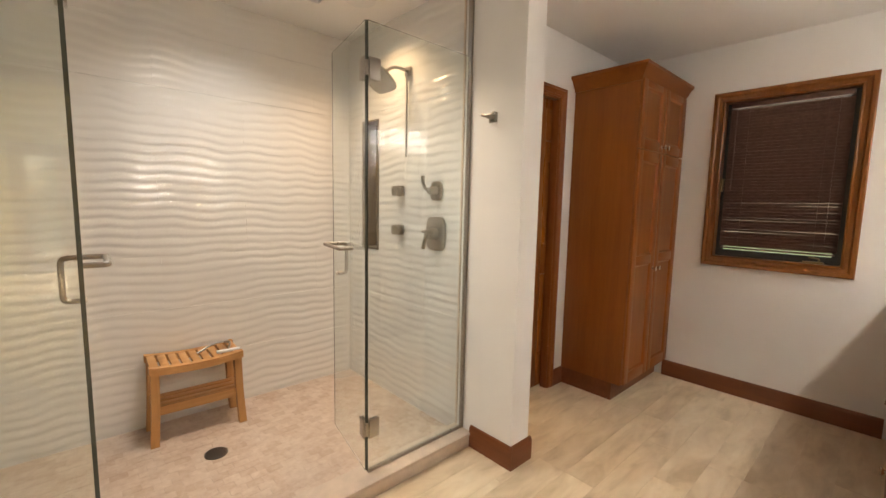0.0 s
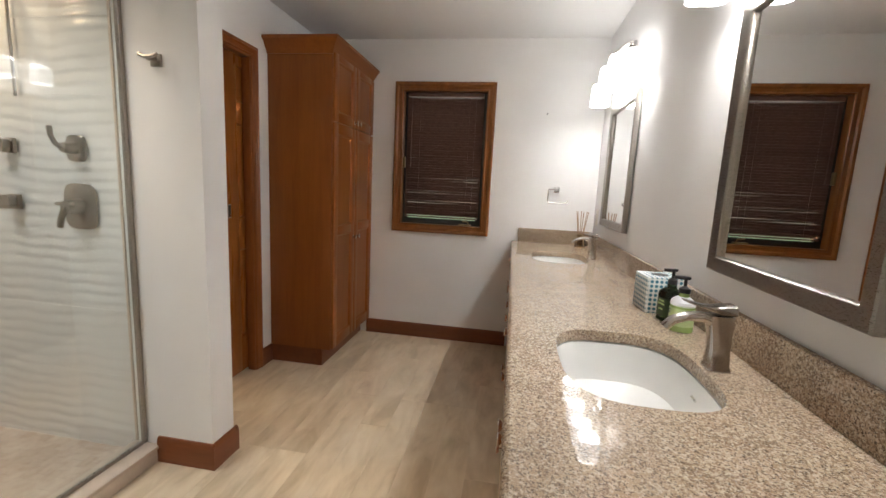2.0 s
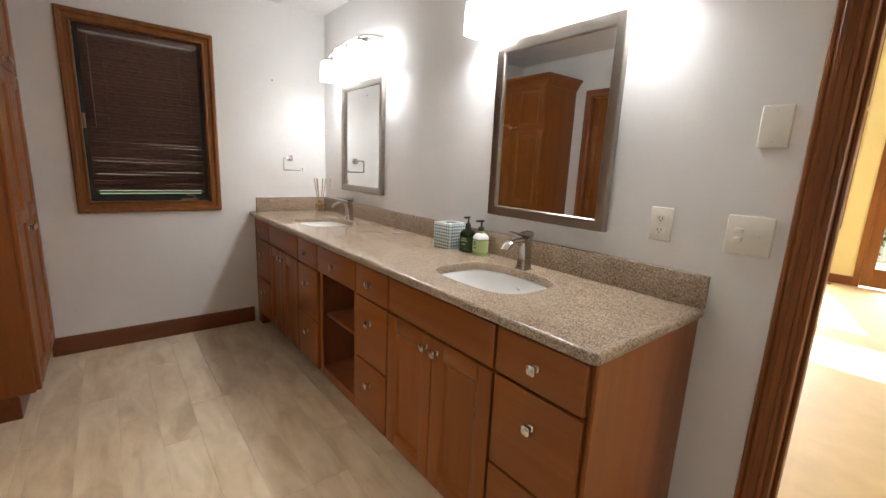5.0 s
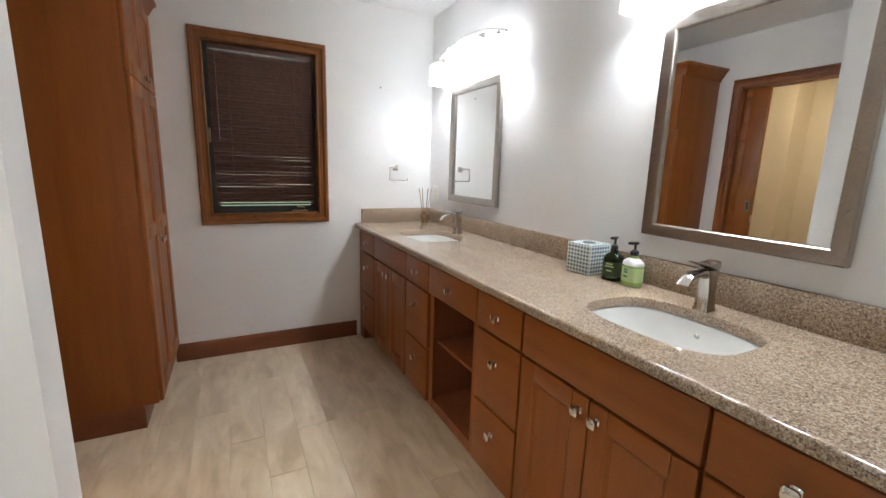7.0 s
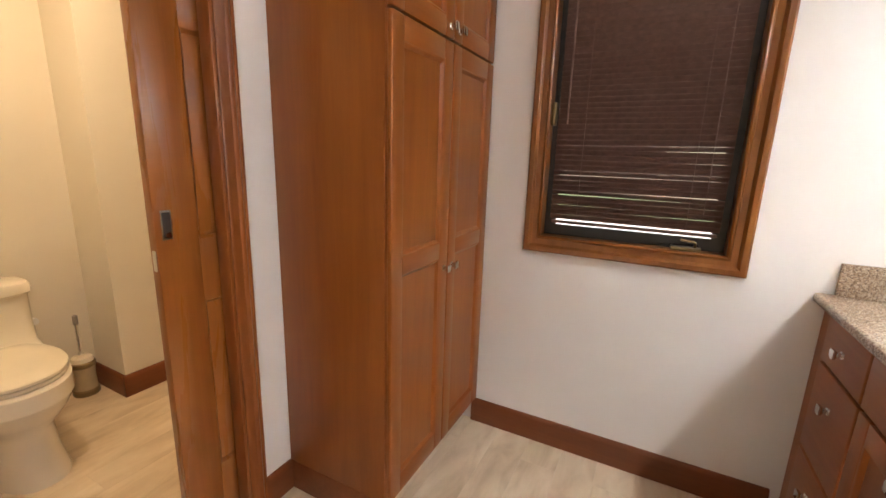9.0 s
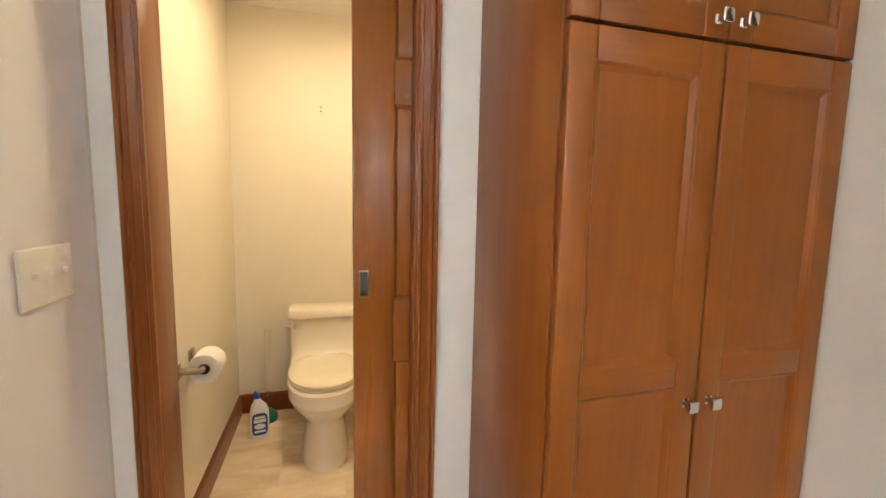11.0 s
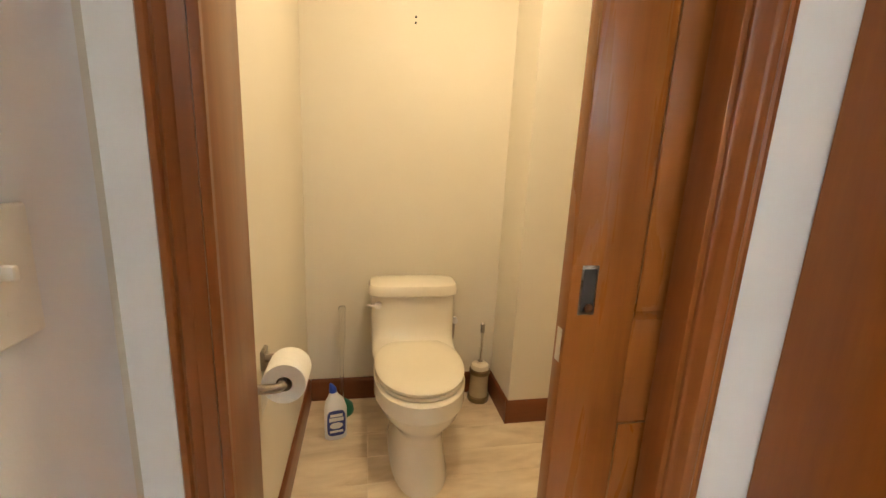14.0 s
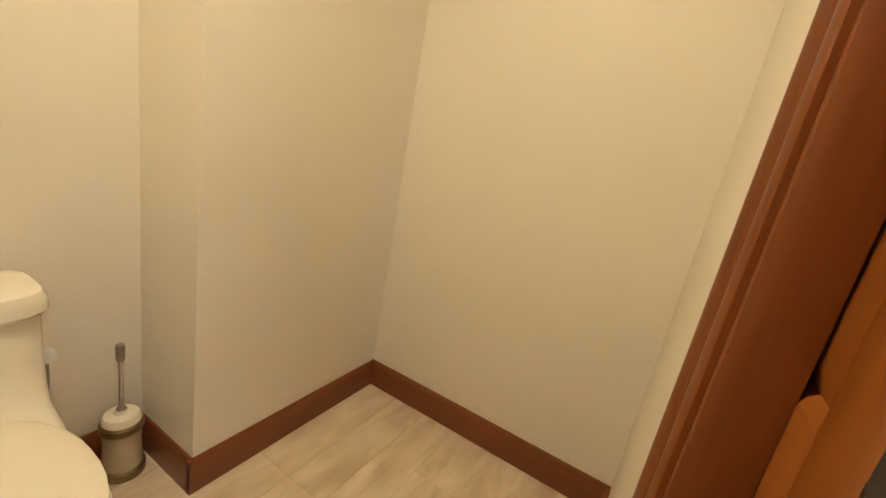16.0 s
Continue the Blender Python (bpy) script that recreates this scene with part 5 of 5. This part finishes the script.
part("top_band", lathe(B(), [(0.047, 0.146), (0.051, 0.150), (0.051, 0.168), (0.046, 0.174)], 28), PEWTER, t)
part("cover", lathe(B(), [(0.045, 0.174), (0.046, 0.180), (0.040, 0.194), (0.018, 0.200), (0.014, 0.206)], 28), SEAT, t)
part("handle", lathe(B(), [(0.010, 0.204), (0.013, 0.21), (0.006, 0.222), (0.0065, 0.35), (0.009, 0.362)], 14), CHROME, t)
part("grip", lathe(B(), [(0.009, 0.362), (0.0105, 0.366), (0.0105, 0.405), (0.006, 0.410)], 14), SATIN, t)

t = thing("cleaner_bottle", "white toilet cleaner bottle with blue cap and label on the floor", "cleaner bottle", at=(1.850, 3.135, 0), rz=10)
t.scale = (1.12, 1.12, 1.12)
lo = [superloop(x, 0, z, hx, hy, 3, 26) for x, z, hx, hy in ((0, 0, 0.040, 0.026), (0, 0.005, 0.044, 0.030), (0, 0.13, 0.045, 0.030), (-0.002, 0.165, 0.036, 0.026), (-0.006, 0.188, 0.020, 0.018), (-0.009, 0.205, 0.013, 0.013))]
part("bottle", loft(B(), lo), WHITE_PLASTIC, t)
part("cap", loft(B(), [superloop(x, 0, z, r, r, 2, 18) for x, z, r in ((-0.009, 0.205, 0.015), (-0.010, 0.222, 0.014), (-0.015, 0.236, 0.008), (-0.017, 0.242, 0.005))]), BLUE, t)
lb = part("front_label", loft(B(), [[(x, y, z) for x, z, _ in superloop(0, 0.080, 0, 0.036, 0.056, 5, 28)] for y in (-0.0295, -0.0325)]), NAVY, t, "navy label with pale print bars")
for z, wd, h in ((0.116, 0.024, 0.006), (0.098, 0.028, 0.008), (0.044, 0.026, 0.005)):
    part("print_bar", cube(-wd, wd, -0.0336, -0.0324, z - h, z + h), WHITE_PLASTIC, lb)
part("print_oval", loft(B(), [[(x, y, z) for x, z, _ in superloop(0, 0.070, 0, 0.026, 0.014, 2, 24)] for y in (-0.0324, -0.0336)]), WHITE_PLASTIC, lb)
t = thing("toilet_plunger", "plunger with a green cup and clear handle leaning to the wall", "plunger", at=(1.868, 3.32, 0))
t.scale = (1.0, 1.0, 1.07)
part("cup", lathe(B(), [(0.056, 0.0), (0.060, 0.008), (0.055, 0.035), (0.03, 0.058), (0.016, 0.068)], 28), GREEN, t)
bm = lathe(B(), [(0.012, 0.0), (0.010, 0.02), (0.010, 0.27)], 16)
hnd = part("handle", bm, CLEAR, t, "clear plastic handle")
hnd.matrix_basis = pose(0, 0, 0.062, -9.5, 0, 0)
part("grip", lathe(B(), [(r, 0.27 + 0.012 * k) for k, r in enumerate([0.013, 0.017, 0.013, 0.017, 0.013, 0.017, 0.013, 0.017, 0.013, 0.017, 0.013, 0.017, 0.013, 0.018, 0.018, 0.012])], 16), CLEAR, hnd, "ridged clear grip")
t = thing("toilet_paper_holder", "satin nickel toilet paper holder on the wall with a roll", "paper holder", at=(STUB1, 2.47, 0.700))
for y in (-0.085, 0.085):
    part("mount", box(B(), 0, 0.012, y - 0.026, y + 0.026, -0.03, 0.03, 0.004), SATIN, t)
    part("arm", tube(B(), bend([(0.008, y, 0), (0.075, y, 0), (0.085, y * 0.8, 0)], 0.01), 0.0125, 10), SATIN, t)
part("roller", tube(B(), [(0.080, -0.07, 0), (0.080, 0.07, 0)], 0.009, 12), SATIN, t)
r = thing("toilet_roll", "nearly full white toilet paper roll on the holder", "toilet paper", at=(STUB1 + 0.084, 2.47, 0.692))
bm = B()
loops = []
for rr, y in ((0.021, -0.052), (0.055, -0.052), (0.057, -0.048), (0.057, 0.048), (0.055, 0.052), (0.021, 0.052), (0.021, -0.052)):
    loops.append([(rr * math.cos(2 * math.pi * i / 36), y, rr * math.sin(2 * math.pi * i / 36)) for i in range(36)])
part("paper", loft(bm, loops, False, False), PAPER, r)
part("core", loft(B(), [[(0.0205 * math.cos(2 * math.pi * i / 24), y, 0.0205 * math.sin(2 * math.pi * i / 24)) for i in range(24)] for y in (-0.052, 0.052)], False, False), plain("card_core", (0.30, 0.22, 0.14), 0.8), r)
part("loose_sheet", box(B(), -0.0585, -0.0572, -0.05, 0.05, -0.09, 0.0), PAPER, r)

# ---- the bright room beyond the entrance ----
RY, RX0, RX1, RH = -6.5, -3.4, 3.6, 3.3
solid("floor_room", cube(RX0, RX1, RY, YS - 0.12, -0.12, 0.0), CARPET, "golden oak floor of the adjoining room", "floor", "structure")
wins = [(1.02, 1.82, 0.80, 2.16), (2.15, 2.95, 0.80, 2.16)]
transoms = [(1.02, 1.82, 2.36, 3.12), (2.15, 2.95, 2.36, 3.12)]
DRX0, DRX1, DRZ = -0.55, 0.66, 2.10
bm = B()
box(bm, RX0, DRX0, RY - 0.15, RY, 0, RH)
box(bm, DRX0, DRX1, RY - 0.15, RY, DRZ, RH)
box(bm, DRX1, 1.02, RY - 0.15, RY, 0, RH)
for x0, x1, z0, z1 in wins:
    box(bm, x0, x1, RY - 0.15, RY, 0, z0)
    box(bm, x0, x1, RY - 0.15, RY, z1, 2.36)
    box(bm, x0, x1, RY - 0.15, RY, 3.12, RH)
box(bm, 1.82, 2.15, RY - 0.15, RY, 0, RH)
box(bm, 2.95, RX1, RY - 0.15, RY, 0, RH)
solid("wall_room_south", bm, YELLOW, "pale yellow painted wall with windows and a glazed door", "wall", "structure")
solid("wall_room_east", cube(RX1, RX1 + 0.12, RY - 0.15, YS - 0.12, 0, RH), YELLOW, "pale yellow painted wall", "wall", "structure")
# the gap in this unseen wall is invented to hold the west fill lamp
bm = B()
for b in ((RY - 0.15, -3.95, 0, RH), (-2.45, YS - 0.12, 0, RH), (-3.95, -2.45, 0, 0.75), (-3.95, -2.45, 2.25, RH)):
    box(bm, RX0 - 0.12, RX0, *b)
solid("wall_room_west", bm, YELLOW, "pale yellow painted wall", "wall", "structure")
bm = B()
box(bm, RX0, -0.657, YS - 0.135, YS - 0.121, 0, RH)
box(bm, 0.207, RX1, YS - 0.135, YS - 0.121, 0, RH)
box(bm, -0.657, 0.207, YS - 0.135, YS - 0.121, 2.056, RH)
solid("wall_room_north", bm, YELLOW, "pale yellow painted wall round the entrance doorway", "wall", "structure")
solid("ceiling_room", cube(RX0 - 0.12, RX1 + 0.12, RY - 0.15, YS - 0.12, RH, RH + 0.1), CEIL, "white painted ceiling of the adjoining room", "ceiling", "structure")
solid("baseboard", box(B(), DRX1 + 0.07, RX1, RY, RY + 0.016, 0, 0.12, 0.003), BASE_X, "stained wooden baseboard on the floor", "baseboard", "structure")


def room_window(x0, x1, z0, z1):
    w = thing("window_room", "wood-framed window in the yellow wall of the adjoining room", "window", "room windows", at=(0, RY, 0), kind="structure")
    pts = [(x0, 0, z0), (x0, 0, z1), (x1, 0, z1), (x1, 0, z0)][::-1]
    part("casing", sweep(B(), pts, (0, 1, 0), [(-0.03, -0.1), (-0.03, 0.0), (0.0, 0.012), (0.07, 0.02), (0.07, 0.0), (0.0, -0.1)], True), SASH, w)
    part("pane", cube(x0 + 0.02, x1 - 0.02, -0.08, -0.075, z0 + 0.02, z1 - 0.02), PANE, w).visible_shadow = False


for wdw in wins + transoms:
    room_window(*wdw)
d = thing("door_patio", "wood-framed glazed patio door in the yellow wall", "door", at=(0, RY, 0), kind="structure")
part("casing", sweep(B(), [(DRX1, 0, 0), (DRX1, 0, DRZ), (DRX0, 0, DRZ), (DRX0, 0, 0)], (0, 1, 0), [(0, -0.1), (0, 0.012), (0.07, 0.02), (0.07, 0.0), (0.02, -0.1)]), SASH, d)
for x0, x1 in ((DRX0 + 0.0, 0.055), (0.058, DRX1)):
    part("leaf_frame", sweep(B(), [(x0, -0.05, 0.02), (x0, -0.05, DRZ - 0.01), (x1, -0.05, DRZ - 0.01), (x1, -0.05, 0.02)], (0, 1, 0), [(0, 0), (0, 0.035), (0.11, 0.035), (0.11, 0)], True), SASH, d)
    part("kick_rail", box(B(), x0 + 0.1, x1 - 0.1, -0.05, -0.016, 0.02, 0.26, 0.002), SASH, d)
    part("pane", cube(x0 + 0.1, x1 - 0.1, -0.036, -0.031, 0.25, DRZ - 0.11), PANE, d).visible_shadow = False
fr = thing("floor_register", "brown metal floor register beside the far wall", "floor vent", at=(1.05, RY + 0.18, 0))
part("grille_frame", box(B(), -0.15, 0.15, -0.05, 0.05, 0.0, 0.006, 0.002), BASE_X, fr)
# dark strips on the frame paint the shaded gaps of the grille
for k in range(10):
    part("louver", cube(-0.135 + k * 0.028, -0.125 + k * 0.028, -0.035, 0.035, 0.006, 0.0075), SLOT, fr)

# ---- outside ----
solid("ground", cube(-60, 60, -90, 60, -3.2, -3.0), plain("lawn", (0.06, 0.10, 0.03), 0.9, 0.4, 3), "green lawn around the house", "ground", "structure")
solid("side_terrace", cube(3.9, 14, -4, 6, -0.4, -0.25), plain("pale_concrete", (0.55, 0.53, 0.50), 0.8, 0.1, 8), "pale concrete terrace outside the small window", "terrace", "structure")
solid("deck_floor", cube(-3, 3.6, RY - 3.2, RY - 0.16, -0.16, -0.06), DECK, "grey wooden deck outside the patio door", "deck", "structure")
rail = thing("deck_railing", "pale painted deck railing with upright balusters", "railing", at=(0, RY - 3.1, -0.06))
part("top_rail", box(B(), -3, 3.6, -0.045, 0.045, 0.98, 1.02, 0.004), RUST, rail)
part("bottom_rail", box(B(), -3, 3.6, -0.02, 0.02, 0.08, 0.13, 0.004), DECK, rail)
bal = mesh_of("baluster", cube(-0.018, 0.018, -0.018, 0.018, 0.13, 0.98), DECK)
for k in range(54):
    ob = new("baluster", bal)
    ob.parent = rail
    ob.location = (-2.95 + k * 0.122, 0, 0)
for x in (-2.97, 0.3, 3.57):
    part("post", box(B(), x - 0.045, x + 0.045, -0.045, 0.045, 0, 1.08, 0.004), DECK, rail)


def tree(x, y, z, h, seed):
    r = random.Random(seed)
    t = thing("tree", "broad leafy green tree behind the house", "tree", "trees behind the house", at=(x, y, z))
    bm = B()
    tube(bm, [(0, 0, 0), (0.1, 0.05, h * 0.3), (0.0, 0.1, h * 0.62), (0.1, 0.0, h * 0.9)], 0.2, 8, [0.22, 0.17, 0.10, 0.03])
    tips = []
    for k in range(14):
        a, z0 = r.uniform(0, 6.28), h * r.uniform(0.28, 0.8)
        ln = h * r.uniform(0.18, 0.34)
        e = Vector((math.cos(a) * ln, math.sin(a) * ln, z0 + ln * r.uniform(0.2, 0.8)))
        tube(bm, [(0.05, 0.05, z0), e * 0.5 + Vector((0, 0, z0 * 0.5 + 0.1)), e], 0.05, 5, [0.06, 0.04, 0.012])
        tips.append(e)
    part("trunk", bm, plain("bark", (0.12, 0.09, 0.06), 0.9, 0.3, 20), t)
    vs, fs = [], []
    for e in tips:
        for k in range(150):
            c = e * r.uniform(0.7, 1.05) + Vector((r.gauss(0, 0.42), r.gauss(0, 0.42), r.gauss(0, 0.34)))
            u, v = Vector((r.gauss(0, 1), r.gauss(0, 1), r.gauss(0, 1))).normalized() * 0.11, Vector((r.gauss(0, 1), r.gauss(0, 1), r.gauss(0, 1))).normalized() * 0.07
            n0 = len(vs)
            vs += [c - u, c + v, c + u, c - v]
            fs.append((n0, n0 + 1, n0 + 2, n0 + 3))
    me = bpy.data.meshes.new("crown")
    me.from_pydata([tuple(q) for q in vs], [], fs)
    me.materials.append(LEAF)
    ob = new("crown", me)
    ob.parent = t
    return t


for k, (x, y) in enumerate(((-4.5, -19), (-1.2, -22), (2.6, -20.5), (6.0, -19))):
    tree(x, y, -3.0, 6.5, 11 + k)

# ---- floor pieces ----
fl = thing("floor_tiling", "pale beige stone-look plank tiles laid lengthwise", "floor tiles", kind="structure")
PW, PL = 0.1525, 0.914
plank_cache = {}


def plank(x0, x1, y0, y1):
    w, d = x1 - x0 - 0.0009, y1 - y0 - 0.0009
    key = (round(w, 3), round(d, 3))
    if key not in plank_cache:
        plank_cache[key] = mesh_of("plank", cube(0, w, 0, d, -0.009, 0, bevel=0.0006, seg=1), PLANK)
    ob = new("plank", plank_cache[key])
    ob.parent = fl
    ob.location = (x0 + 0.00045, y0 + 0.00045, 0)


def plank_area(ax0, ax1, ay0, ay1, seed):
    r = random.Random(seed)
    y = ay0
    while y < ay1 - 0.01:
        y1 = min(ay1, y + PW)
        x = ax0 - r.choice((0.0, 0.305, 0.61))
        while x < ax1:
            a, b = max(x, ax0), min(x + PL, ax1)
            if b - a > 0.02:
                plank(a, b, y, y1)
            x += PL
        y = y1


plank_area(XW, XE, YS, 1.507, 1)
plank_area(XW, STUB0, 1.507, 1.778, 2)
plank_area(STUB1, XE, 1.507, 1.92, 3)
plank_area(DX0, DX1, 1.92, 2.06, 4)
plank_area(STUB1, TX1, 2.06, BUMPY, 5)
plank_area(STUB1, BUMPX, BUMPY, TY1, 6)

# shower mosaic: the pieces nearest the opening are single stones, the rest is one sheet
mo = thing("shower_mosaic", "pinkish-beige tumbled stone mosaic on the shower floor", "mosaic floor", kind="structure")
r = random.Random(9)
rest = []
count = 0
shapes = [mesh_of("mosaic_piece", cube(0, a, 0, c, -0.006, 0.0, bevel=0.0003, seg=1), MOSAIC) for a, c in ((0.0701, 0.0491), (0.0699, 0.0490), (0.0702, 0.0492))]
y, row = 1.914, 0
while y < SHY - 0.01:
    x = XW + (0.035 if row % 2 else 0.0)
    while x < STUB0 - 0.03:
        if -0.1 < x < 1.3 and y < 2.62 and count < 300:
            ob = new("mosaic_piece", shapes[r.randrange(3)])
            ob.parent = mo
            ob.location = (x, y, FZ + r.uniform(-0.0004, 0.0003))
            count += 1
        else:
            rest.append((x, y))
        x += 0.0705
    y += 0.0495
    row += 1
vs, fs = [], []
for x, y in rest:
    z, w, d = FZ + r.uniform(-0.0004, 0.0003), r.uniform(0.0699, 0.0702), min(r.uniform(0.0490, 0.0492), SHY - y - 0.001)
    n0 = len(vs)
    vs += [(x, y, z - 0.004), (x + w, y, z - 0.004), (x + w, y + d, z - 0.004), (x, y + d, z - 0.004), (x + 0.0003, y + 0.0003, z), (x + w - 0.0003, y + 0.0003, z), (x + w - 0.0003, y + d - 0.0003, z), (x + 0.0003, y + d - 0.0003, z)]
    fs += [(n0 + 4, n0 + 5, n0 + 6, n0 + 7)] + [(n0 + k, n0 + (k + 1) % 4, n0 + 4 + (k + 1) % 4, n0 + 4 + k) for k in range(4)]
me = bpy.data.meshes.new("mosaic_sheet")
me.from_pydata(vs, [], fs)
me.materials.append(MOSAIC)
ob = new("mosaic_sheet", me)
ob.parent = mo
tagged(ob, kind="stuff")
